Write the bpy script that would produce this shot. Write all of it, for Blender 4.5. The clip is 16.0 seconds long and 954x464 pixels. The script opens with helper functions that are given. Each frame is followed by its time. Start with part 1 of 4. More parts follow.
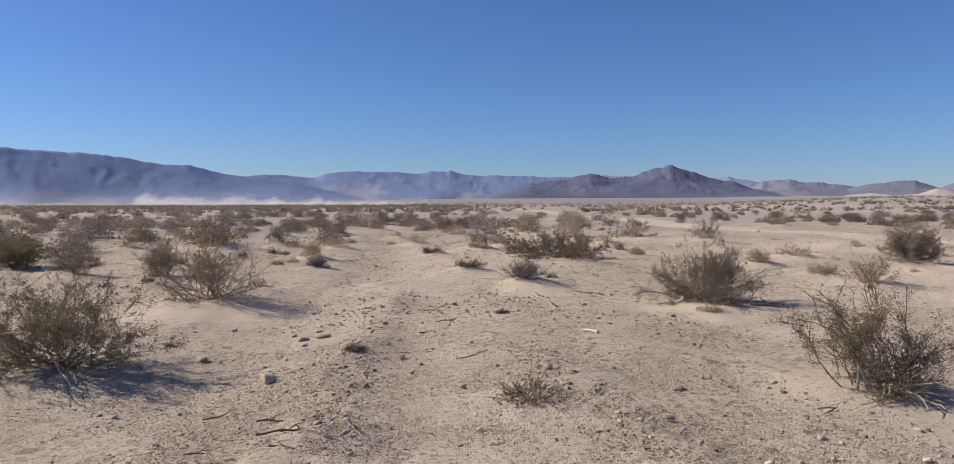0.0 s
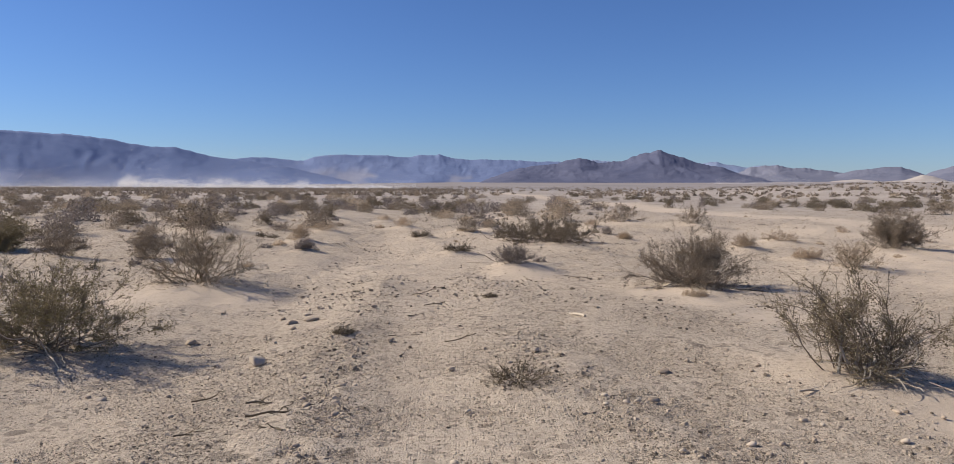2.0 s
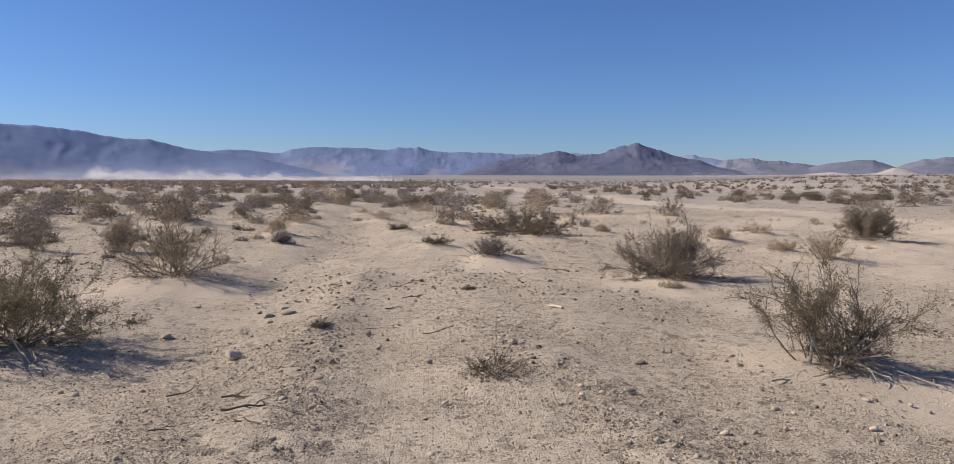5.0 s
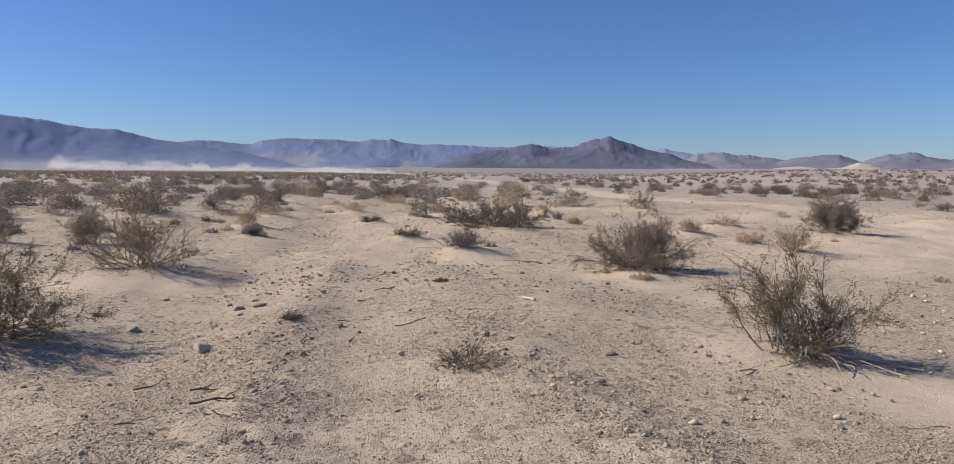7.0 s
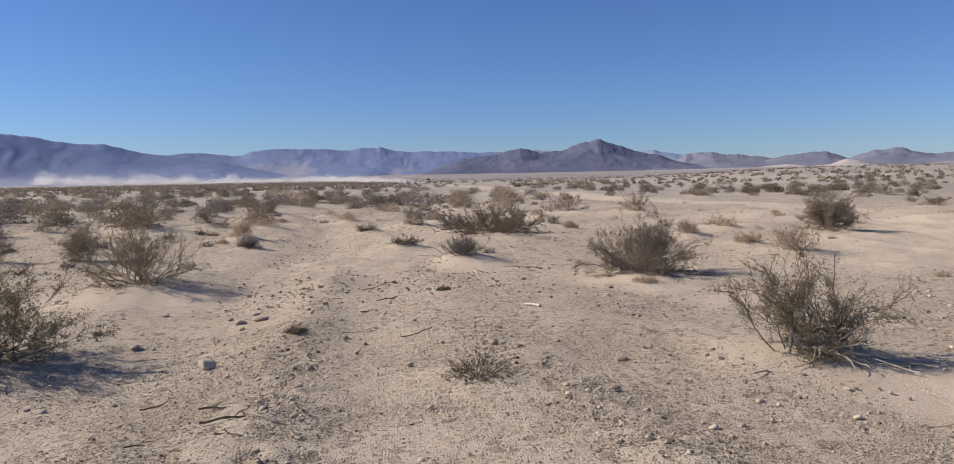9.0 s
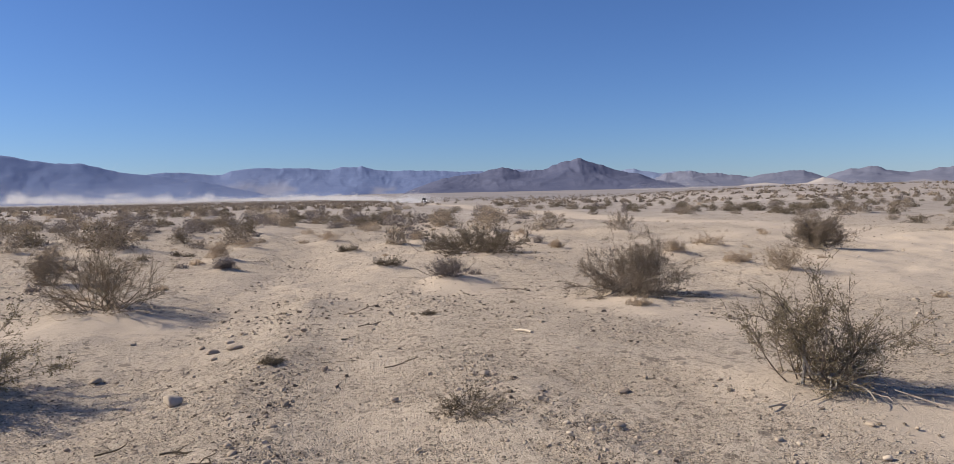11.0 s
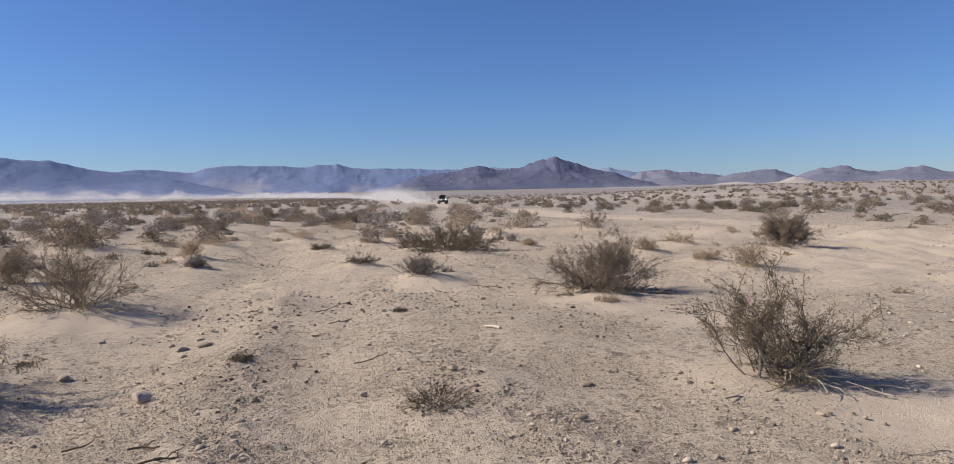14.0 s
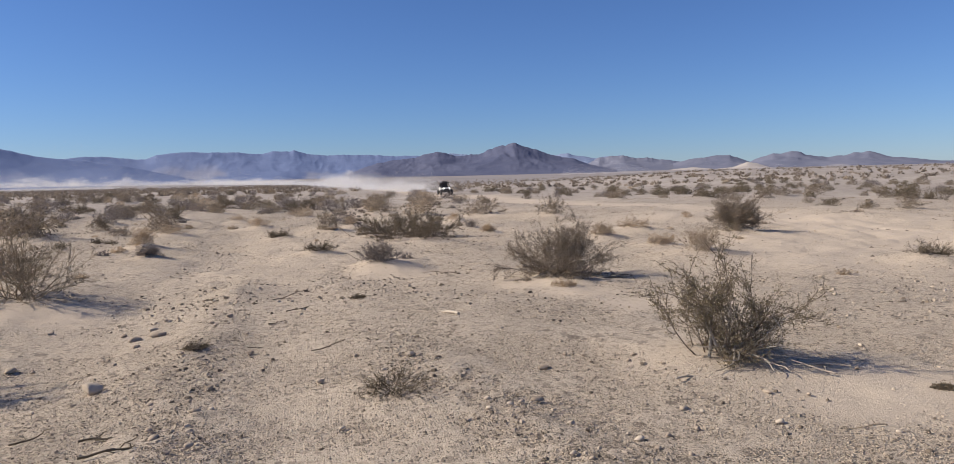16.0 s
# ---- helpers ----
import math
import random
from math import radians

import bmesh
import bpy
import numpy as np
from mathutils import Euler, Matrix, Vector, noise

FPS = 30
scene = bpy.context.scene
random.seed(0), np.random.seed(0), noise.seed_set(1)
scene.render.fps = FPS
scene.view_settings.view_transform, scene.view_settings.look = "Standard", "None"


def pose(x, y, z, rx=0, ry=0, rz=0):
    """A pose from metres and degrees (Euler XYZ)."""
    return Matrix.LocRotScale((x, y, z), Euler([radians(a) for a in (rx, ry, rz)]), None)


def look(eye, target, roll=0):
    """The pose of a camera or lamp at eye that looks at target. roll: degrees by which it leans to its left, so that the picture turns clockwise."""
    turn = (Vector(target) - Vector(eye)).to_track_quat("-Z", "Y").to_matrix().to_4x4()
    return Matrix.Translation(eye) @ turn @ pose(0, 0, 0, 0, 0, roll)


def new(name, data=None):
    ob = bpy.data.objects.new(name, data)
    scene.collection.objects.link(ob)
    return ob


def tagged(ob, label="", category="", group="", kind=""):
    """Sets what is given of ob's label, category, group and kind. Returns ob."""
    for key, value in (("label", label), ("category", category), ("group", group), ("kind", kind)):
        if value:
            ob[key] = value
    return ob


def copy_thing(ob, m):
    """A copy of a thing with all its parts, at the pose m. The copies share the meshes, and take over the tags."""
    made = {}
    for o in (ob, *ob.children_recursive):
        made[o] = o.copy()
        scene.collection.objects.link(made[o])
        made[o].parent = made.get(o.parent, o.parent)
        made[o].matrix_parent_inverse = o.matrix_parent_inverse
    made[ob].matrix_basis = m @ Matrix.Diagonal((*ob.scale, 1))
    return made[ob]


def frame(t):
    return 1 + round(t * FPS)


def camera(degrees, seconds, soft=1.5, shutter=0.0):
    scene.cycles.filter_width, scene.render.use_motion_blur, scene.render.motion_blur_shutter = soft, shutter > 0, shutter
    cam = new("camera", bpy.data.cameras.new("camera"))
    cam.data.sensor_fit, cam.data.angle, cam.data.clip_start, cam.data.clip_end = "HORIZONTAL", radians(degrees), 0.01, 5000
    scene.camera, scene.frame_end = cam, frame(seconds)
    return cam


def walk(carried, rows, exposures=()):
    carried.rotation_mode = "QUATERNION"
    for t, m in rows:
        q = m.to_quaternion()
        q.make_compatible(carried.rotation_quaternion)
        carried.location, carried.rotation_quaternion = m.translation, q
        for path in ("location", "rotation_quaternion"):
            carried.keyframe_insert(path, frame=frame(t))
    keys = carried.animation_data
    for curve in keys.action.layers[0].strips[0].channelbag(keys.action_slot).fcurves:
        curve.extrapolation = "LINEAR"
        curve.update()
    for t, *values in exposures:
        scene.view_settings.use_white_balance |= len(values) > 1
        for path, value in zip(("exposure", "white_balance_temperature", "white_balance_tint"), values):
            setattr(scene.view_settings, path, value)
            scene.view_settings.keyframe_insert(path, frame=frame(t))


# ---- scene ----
cam = camera(66.9, 16.0, 0.8)
PATH = [
    (0, (0.079, 0.332, 1.732), (0.109, 2.33, 1.651), -0.1),
    (0.5, (0.082, 0.302, 1.75), (0.117, 2.301, 1.687), -0.3),
    (1, (0.075, 0.294, 1.736), (0.117, 2.291, 1.65), 0.1),
    (1.5, (0.085, 0.285, 1.732), (0.144, 2.281, 1.614), 0.3),
    (2, (0.08, 0.303, 1.733), (0.141, 2.298, 1.608), 0.2),
    (2.5, (0.081, 0.304, 1.737), (0.133, 2.3, 1.622), 0.2),
    (3, (0.082, 0.291, 1.73), (0.148, 2.286, 1.609), 0.1),
    (3.5, (0.082, 0.295, 1.729), (0.155, 2.289, 1.597), -0.0),
    (4, (0.085, 0.295, 1.732), (0.168, 2.288, 1.595), 0.2),
    (6.5, (0.101, 0.296, 1.727), (0.282, 2.282, 1.566), 0.3),
    (7, (0.1, 0.297, 1.725), (0.294, 2.28, 1.56), 0.5),
    (7.5, (0.102, 0.295, 1.727), (0.303, 2.278, 1.565), -0.2),
    (8, (0.099, 0.297, 1.734), (0.308, 2.28, 1.578), -0.2),
    (8.5, (0.038, 0.335, 1.735), (0.255, 2.317, 1.581), -0.8),
    (8.7, (0.004, 0.345, 1.736), (0.218, 2.328, 1.583), -1.0),
    (10.8, (-0.079, 0.851, 1.742), (0.184, 2.831, 1.639), -0.8),
    (11, (-0.044, 0.858, 1.74), (0.224, 2.837, 1.642), -1.1),
    (11.5, (0.007, 0.782, 1.744), (0.297, 2.759, 1.657), -1.1),
    (12, (0.026, 0.722, 1.739), (0.314, 2.699, 1.645), -0.9),
    (12.5, (0.031, 0.731, 1.749), (0.345, 2.704, 1.664), -0.9),
    (13, (0.033, 0.738, 1.747), (0.376, 2.706, 1.662), -1.0),
    (13.5, (0.021, 0.712, 1.743), (0.363, 2.681, 1.65), -0.9),
    (14, (0.016, 0.731, 1.736), (0.349, 2.7, 1.632), -1.0),
    (14.5, (0.025, 0.739, 1.741), (0.375, 2.705, 1.624), -0.8),
    (15, (0.032, 0.753, 1.739), (0.413, 2.713, 1.622), -0.7),
    (15.5, (0.037, 0.715, 1.74), (0.456, 2.666, 1.612), -1.1),
    (16, (0.038, 0.694, 1.733), (0.479, 2.64, 1.589), -1.2),
]
walk(cam, [(t, look(eye, target, roll)) for t, eye, target, roll in PATH])

# ---- world, sun, exposure ----
SUN_FROM = Vector((-0.81, 0.15, 0.56)).normalized()
world = bpy.data.worlds.new("sky")
scene.world = world
world.use_nodes = True
sky = world.node_tree.nodes.new("ShaderNodeTexSky")
sky.sky_type, sky.sun_disc = "NISHITA", False
sky.sun_elevation, sky.sun_rotation = math.asin(SUN_FROM.z), math.atan2(SUN_FROM.x, SUN_FROM.y)
sky.altitude, sky.air_density, sky.dust_density, sky.ozone_density = 300, 1.0, 0.1, 6.0
world.node_tree.nodes["Background"].inputs["Strength"].default_value = 0.068
clear = world.node_tree.nodes.new("ShaderNodeMix")
clear.data_type, clear.blend_type = "RGBA", "MULTIPLY"
clear.inputs[0].default_value, clear.inputs[7].default_value = 1.0, (0.79, 0.915, 1.22, 1)
world.node_tree.links.new(sky.outputs[0], clear.inputs[6])
world.node_tree.links.new(clear.outputs[2], world.node_tree.nodes["Background"].inputs["Color"])
sun = new("sun", bpy.data.lights.new("sun", "SUN"))
sun.data.energy, sun.data.angle, sun.data.color = 5.0, radians(0.5), (1.0, 0.91, 0.78)
sun.matrix_world = look(SUN_FROM * 50, (0, 0, 0))
scene.view_settings.exposure = 0.30


# ---- materials ----
class Nodes:
    """A short way to write node materials."""

    def __init__(self, name, roughness=0.9, specular=0.2):
        self.mat = bpy.data.materials.new(name)
        self.mat.use_nodes = True
        self.tree = self.mat.node_tree
        self.bsdf = self.tree.nodes["Principled BSDF"]
        self.bsdf.inputs["Roughness"].default_value = roughness
        self.bsdf.inputs["Specular IOR Level"].default_value = specular

    def add(self, kind, **values):
        node = self.tree.nodes.new(kind)
        for key, value in values.items():
            node.inputs[key.replace("_", " ")].default_value = value
        return node

    def link(self, a, b):
        self.tree.links.new(a, b)

    def noise(self, scale, detail=4.0, rough=0.6, coords=None):
        node = self.add("ShaderNodeTexNoise", Scale=scale, Detail=detail, Roughness=rough)
        if coords:
            self.link(coords, node.inputs["Vector"])
        return node.outputs["Fac"]

    def ramp(self, fac, *stops):
        node = self.tree.nodes.new("ShaderNodeValToRGB")
        while len(node.color_ramp.elements) < len(stops):
            node.color_ramp.elements.new(0.5)
        for el, (at, colour) in zip(node.color_ramp.elements, stops):
            el.position, el.color = at, (*colour, 1) if len(colour) == 3 else colour
        self.link(fac, node.inputs["Fac"])
        return node.outputs["Color"]

    def mix(self, fac, a, b, mode="MIX"):
        node = self.tree.nodes.new("ShaderNodeMix")
        node.data_type, node.blend_type = "RGBA", mode
        for value, slot in ((fac, 0), (a, 6), (b, 7)):
            if isinstance(value, (int, float, tuple)):
                node.inputs[slot].default_value = value if slot == 0 else (*value, 1)
            else:
                self.link(value, node.inputs[slot])
        return node.outputs[2]

    def math(self, op, a, b=0.0):
        node = self.tree.nodes.new("ShaderNodeMath")
        node.operation = op
        for value, slot in ((a, 0), (b, 1)):
            if isinstance(value, (int, float)):
                node.inputs[slot].default_value = value
            else:
                self.link(value, node.inputs[slot])
        return node.outputs[0]

    def bump(self, height, strength, distance, after=None):
        node = self.add("ShaderNodeBump", Strength=strength, Distance=distance)
        self.link(height, node.inputs["Height"])
        if after:
            self.link(after, node.inputs["Normal"])
        self.link(node.outputs[0], self.bsdf.inputs["Normal"])
        return node.outputs[0]

    def colour(self, out):
        if isinstance(out, tuple):
            self.bsdf.inputs["Base Color"].default_value = (*out, 1)
        else:
            self.link(out, self.bsdf.inputs["Base Color"])
        return self.mat


def ground_material():
    m = Nodes("desert_ground", 0.95, 0.1)
    at = m.tree.nodes.new("ShaderNodeNewGeometry").outputs["Position"]
    mask = m.tree.nodes.new("ShaderNodeAttribute")
    mask.attribute_name = "sand"
    far = m.tree.nodes.new("ShaderNodeAttribute")
    far.attribute_name = "far"
    patches = m.noise(0.35, 5, 0.6, at)
    sand = m.ramp(m.noise(1.3, 5, 0.6, at), (0.3, (0.53, 0.430, 0.331)), (0.7, (0.62, 0.508, 0.393)))
    gravel = m.ramp(patches, (0.32, (0.46, 0.380, 0.297)), (0.68, (0.61, 0.506, 0.398)))
    domes, tints = [], []
    for scale, share, seed in ((95.0, 0.35, 0.0), (52.0, 0.62, 3.7), (27.0, 0.88, 9.1)):
        spread = m.add("ShaderNodeVectorMath")
        spread.operation = "ADD"
        spread.inputs[1].default_value = (seed, seed, 0)
        m.link(at, spread.inputs[0])
        cells = m.add("ShaderNodeTexVoronoi", Scale=scale)
        cells.voronoi_dimensions = "2D"
        m.link(spread.outputs[0], cells.inputs["Vector"])
        pick = m.tree.nodes.new("ShaderNodeSeparateColor")
        m.link(cells.outputs["Color"], pick.inputs[0])
        there = m.math("GREATER_THAN", pick.outputs[0], share)
        dome = m.ramp(cells.outputs["Distance"], (0.0, (1, 1, 1)), (0.25, (0.85, 0.85, 0.85)), (0.46, (0, 0, 0)))
        domes.append(m.math("MULTIPLY", m.math("MULTIPLY", dome, there), 30.0 / scale))
        tints.append((m.math("MULTIPLY", m.math("GREATER_THAN", dome, 0.12), there), m.ramp(pick.outputs[1], (0.0, (0.11, 0.088, 0.068)), (0.3, (0.33, 0.27, 0.207)), (1.0, (0.68, 0.565, 0.44)))))
    gravelly = gravel
    for mask_out, tint in tints:
        gravelly = m.mix(mask_out, gravelly, tint)
    fine = m.noise(150, 3, 0.7, at)
    loose = m.math("SUBTRACT", 1.0, mask.outputs["Fac"])
    near = m.mix(loose, sand, gravelly)
    litter = m.ramp(m.noise(4.5, 5, 0.7, at), (0.54, (0, 0, 0)), (0.70, (0.28, 0.28, 0.28)))
    near = m.mix(m.math("MULTIPLY", litter, loose), near, (0.24, 0.195, 0.15))
    stony = m.ramp(m.noise(1.1, 5, 0.7, at), (0.50, (0, 0, 0)), (0.62, (0.55, 0.55, 0.55)))
    near = m.mix(m.math("MULTIPLY", stony, m.math("MULTIPLY", loose, m.math("MINIMUM", m.math("ADD", m.math("MULTIPLY", far.outputs["Fac"], 8.0), 0.35), 1.0))), near, (0.27, 0.222, 0.175))
    strewn = m.math("MULTIPLY", m.ramp(m.noise(0.7, 4, 0.65, at), (0.38, (0.25, 0.25, 0.25)), (0.6, (1, 1, 1))), m.math("ADD", m.math("MULTIPLY", loose, 0.85), 0.15))
    for scale, share, reach, seed in ((16.0, 0.55, 0.48, 3.9), (8.0, 0.55, 0.42, 1.3), (4.0, 0.72, 0.30, 6.1)):
        spread = m.add("ShaderNodeVectorMath")
        spread.operation = "ADD"
        spread.inputs[1].default_value = (seed, -seed, 0)
        m.link(at, spread.inputs[0])
        cells = m.add("ShaderNodeTexVoronoi", Scale=scale)
        cells.voronoi_dimensions = "2D"
        m.link(spread.outputs[0], cells.inputs["Vector"])
        pick = m.tree.nodes.new("ShaderNodeSeparateColor")
        m.link(cells.outputs["Color"], pick.inputs[0])
        stony = m.math("MULTIPLY", m.math("GREATER_THAN", pick.outputs[0], share), m.math("LESS_THAN", cells.outputs["Distance"], m.math("MULTIPLY", pick.outputs[1], reach)))
        near = m.mix(m.math("MULTIPLY", stony, strewn), near, m.ramp(pick.outputs[2], (0.0, (0.13, 0.105, 0.085)), (1.0, (0.34, 0.28, 0.22))))
    near = m.mix(0.24, near, m.ramp(fine, (0.36, (0.16, 0.128, 0.095)), (0.66, (0.64, 0.53, 0.40))))
    plain = m.ramp(m.noise(0.02, 6, 0.65, at), (0.35, (0.33, 0.283, 0.242)), (0.65, (0.47, 0.403, 0.343)))
    plain = m.mix(m.ramp(m.noise(0.6, 6, 0.75, at), (0.5, (0, 0, 0)), (0.64, (0.65, 0.65, 0.65))), plain, (0.20, 0.17, 0.14))
    distance = m.ramp(m.noise(0.006, 6, 0.65, at), (0.35, (0.24, 0.215, 0.205)), (0.65, (0.32, 0.285, 0.265)))
    wide = m.mix(m.math("MINIMUM", m.math("MULTIPLY", far.outputs["Fac"], 2.0), 1.0), near, plain)
    wide = m.mix(m.math("MAXIMUM", m.math("SUBTRACT", m.math("MULTIPLY", far.outputs["Fac"], 2.0), 1.0), 0.0), wide, distance)
    m.link(wide, m.bsdf.inputs["Base Color"])
    rough = m.math("MULTIPLY", m.math("ADD", m.math("ADD", m.math("MULTIPLY", domes[0], 0.35), domes[1]), domes[2]), m.math("ADD", m.math("MULTIPLY", loose, 0.85), 0.15))
    rough = m.math("ADD", rough, m.math("MULTIPLY", fine, 0.30))
    b = m.bump(m.noise(11, 6, 0.7, at), 0.45, 0.02)
    m.bump(rough, 1.0, 0.020, b)
    return m.mat


def plant_material(name, dark, light, lets_through=0.3, roughness=0.75):
    m = Nodes(name, roughness, 0.25)
    rand = m.tree.nodes.new("ShaderNodeNewGeometry").outputs["Random Per Island"]
    at = m.tree.nodes.new("ShaderNodeTexCoord").outputs["Object"]
    base = m.ramp(rand, (0.0, dark), (1.0, light))
    one = m.tree.nodes.new("ShaderNodeObjectInfo").outputs["Random"]
    tint = m.ramp(one, (0.0, (0.80, 0.79, 0.78)), (1.0, (1.08, 1.05, 1.02)))
    base = m.mix(1.0, base, tint, "MULTIPLY")
    base = m.mix(m.math("MULTIPLY", m.noise(7, 3, 0.6, at), 0.3), base, tuple(0.5 * c for c in dark))
    thin = m.tree.nodes.new("ShaderNodeBsdfTranslucent")
    both = m.add("ShaderNodeMixShader", Fac=lets_through)
    m.link(base, thin.inputs["Color"])
    m.link(m.bsdf.outputs[0], both.inputs[1])
    m.link(thin.outputs[0], both.inputs[2])
    m.link(both.outputs[0], m.tree.nodes["Material Output"].inputs["Surface"])
    return m.colour(base)


def rock_material(name, dark, light, scale):
    m = Nodes(name, 0.9, 0.2)
    at = m.tree.nodes.new("ShaderNodeTexCoord").outputs["Object"]
    rand = m.tree.nodes.new("ShaderNodeNewGeometry").outputs["Random Per Island"]
    base = m.ramp(m.noise(scale, 6, 0.65, at), (0.3, dark), (0.7, light))
    base = m.mix(0.45, base, m.ramp(rand, (0.0, tuple(0.6 * c for c in dark)), (0.6, dark), (1.0, light)))
    m.bump(m.noise(scale * 4, 5, 0.7, at), 0.5, 0.06 / scale)
    return m.colour(base)


def gravel_material():
    """Mostly tan grains with some dark varnished ones between."""
    m = Nodes("gravel", 0.9, 0.15)
    rand = m.tree.nodes.new("ShaderNodeNewGeometry").outputs["Random Per Island"]
    at = m.tree.nodes.new("ShaderNodeTexCoord").outputs["Object"]
    base = m.ramp(rand, (0.0, (0.085, 0.066, 0.05)), (0.32, (0.16, 0.126, 0.094)), (0.42, (0.36, 0.295, 0.225)), (1.0, (0.55, 0.452, 0.352)))
    base = m.mix(m.math("MULTIPLY", m.noise(60, 4, 0.7, at), 0.4), base, (0.30, 0.24, 0.18))
    m.bump(m.noise(130, 4, 0.7, at), 0.5, 0.004)
    return m.colour(base)


def mountain_material(name, dark, light, sandy):
    m = Nodes(name, 1.0, 0.0)
    at = m.tree.nodes.new("ShaderNodeNewGeometry").outputs["Position"]
    slope = m.tree.nodes.new("ShaderNodeAttribute")
    slope.attribute_name = "sand"
    # the ranges pass in dark and light with blue distance haze already mixed in
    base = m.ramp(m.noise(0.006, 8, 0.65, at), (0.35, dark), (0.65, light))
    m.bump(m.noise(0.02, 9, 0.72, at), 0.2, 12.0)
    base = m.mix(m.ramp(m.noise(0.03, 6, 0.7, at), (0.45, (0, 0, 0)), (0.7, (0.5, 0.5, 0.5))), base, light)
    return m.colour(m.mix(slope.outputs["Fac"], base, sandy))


def plain_material(name, colour, roughness=0.6, metal=0.0, glow=0.0):
    m = Nodes(name, roughness, 0.4)
    m.bsdf.inputs["Metallic"].default_value = metal
    at = m.tree.nodes.new("ShaderNodeTexCoord").outputs["Object"]
    if glow:
        m.bsdf.inputs["Emission Color"].default_value = (1, 0.97, 0.9, 1)
        m.bsdf.inputs["Emission Strength"].default_value = glow
    return m.colour(m.mix(m.math("MULTIPLY", m.noise(6, 5, 0.6, at), 0.4), colour, tuple(0.55 * c + 0.1 for c in colour)))


def dust_material():
    m = Nodes("airborne_dust", 1.0, 0.0)
    rand = m.tree.nodes.new("ShaderNodeNewGeometry").outputs["Random Per Island"]
    tint = m.ramp(rand, (0, (0.87, 0.835, 0.80)), (1, (0.94, 0.92, 0.895)))
    soft = m.tree.nodes.new("ShaderNodeBsdfTranslucent")
    m.link(tint, soft.inputs["Color"])
    both = m.tree.nodes.new("ShaderNodeMixShader")
    m.colour(tint)
    m.link(m.bsdf.outputs[0], both.inputs[1])
    m.link(soft.outputs[0], both.inputs[2])
    m.link(both.outputs[0], m.tree.nodes["Material Output"].inputs["Surface"])
    return m.mat


GROUND = ground_material()
LEAF_GREEN = plant_material("creosote_leaves", (0.15, 0.122, 0.082), (0.28, 0.229, 0.163))
LEAF_LUSH = plant_material("fresh_creosote_leaves", (0.19, 0.156, 0.082), (0.37, 0.305, 0.17))
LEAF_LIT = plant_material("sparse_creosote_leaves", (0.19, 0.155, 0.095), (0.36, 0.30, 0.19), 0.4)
LEAF_OLIVE = plant_material("dusty_leaves", (0.23, 0.186, 0.142), (0.41, 0.335, 0.26))
BARK = plant_material("creosote_bark", (0.20, 0.156, 0.115), (0.42, 0.34, 0.26))
TWIG_DARK = plant_material("weathered_dark_twigs", (0.10, 0.08, 0.055), (0.27, 0.215, 0.15))
DRIFTWOOD = plant_material("pale_driftwood", (0.42, 0.36, 0.29), (0.55, 0.48, 0.39), 0.0)
BARK_DEAD = plant_material("bleached_wood", (0.42, 0.37, 0.30), (0.64, 0.57, 0.48))
DRY = plant_material("dry_tan_twigs", (0.28, 0.22, 0.152), (0.45, 0.365, 0.262))
STRAW = plant_material("straw_twigs", (0.42, 0.33, 0.235), (0.66, 0.54, 0.405), 0.5)
GREY = plant_material("grey_twigs", (0.18, 0.15, 0.135), (0.36, 0.31, 0.28))
STONE = rock_material("tan_stone", (0.31, 0.245, 0.18), (0.50, 0.41, 0.31), 14)
PALE_STONE = rock_material("pale_stone", (0.43, 0.352, 0.27), (0.60, 0.50, 0.39), 18)
DARK_STONE = rock_material("dark_stone", (0.27, 0.21, 0.155), (0.44, 0.355, 0.27), 16)
PEBBLE = gravel_material()
# rock colour shifted to blue: the haze of distance is painted in
HILL_FAR_HAZED = mountain_material("haze_tinted_far_rock", (0.142, 0.183, 0.305), (0.178, 0.220, 0.350), (0.40, 0.37, 0.36))
# nearer hills: blue-violet of the air between is put into their base colours
HILL_MID_HAZED = mountain_material("haze_tinted_dark_rock", (0.090, 0.100, 0.158), (0.128, 0.136, 0.195), (0.42, 0.37, 0.33))
HILL_PALE_HAZED = mountain_material("haze_tinted_pale_rock", (0.135, 0.145, 0.198), (0.195, 0.20, 0.25), (0.50, 0.44, 0.38))
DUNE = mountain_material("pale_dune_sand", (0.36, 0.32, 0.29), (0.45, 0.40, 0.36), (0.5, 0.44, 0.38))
# pale blue here is painted air haze over the farthest rock
HILL_HAZE_BLUE = mountain_material("haze_blue_ridge_rock", (0.20, 0.245, 0.355), (0.245, 0.29, 0.405), (0.4, 0.4, 0.42))
DUST = dust_material()


# ---- terrain ----
def hashed(i, j, seed):
    """Repeatable random numbers in 0..1 on an integer lattice."""
    n = (i.astype(np.int64) * 374761393 + j.astype(np.int64) * 668265263 + seed * 974711) & 0x7FFFFFFF
    n = ((n ^ (n >> 13)) * 1274126177) & 0x7FFFFFFF
    return ((n ^ (n >> 16)) & 0xFFFF) / 65535.0


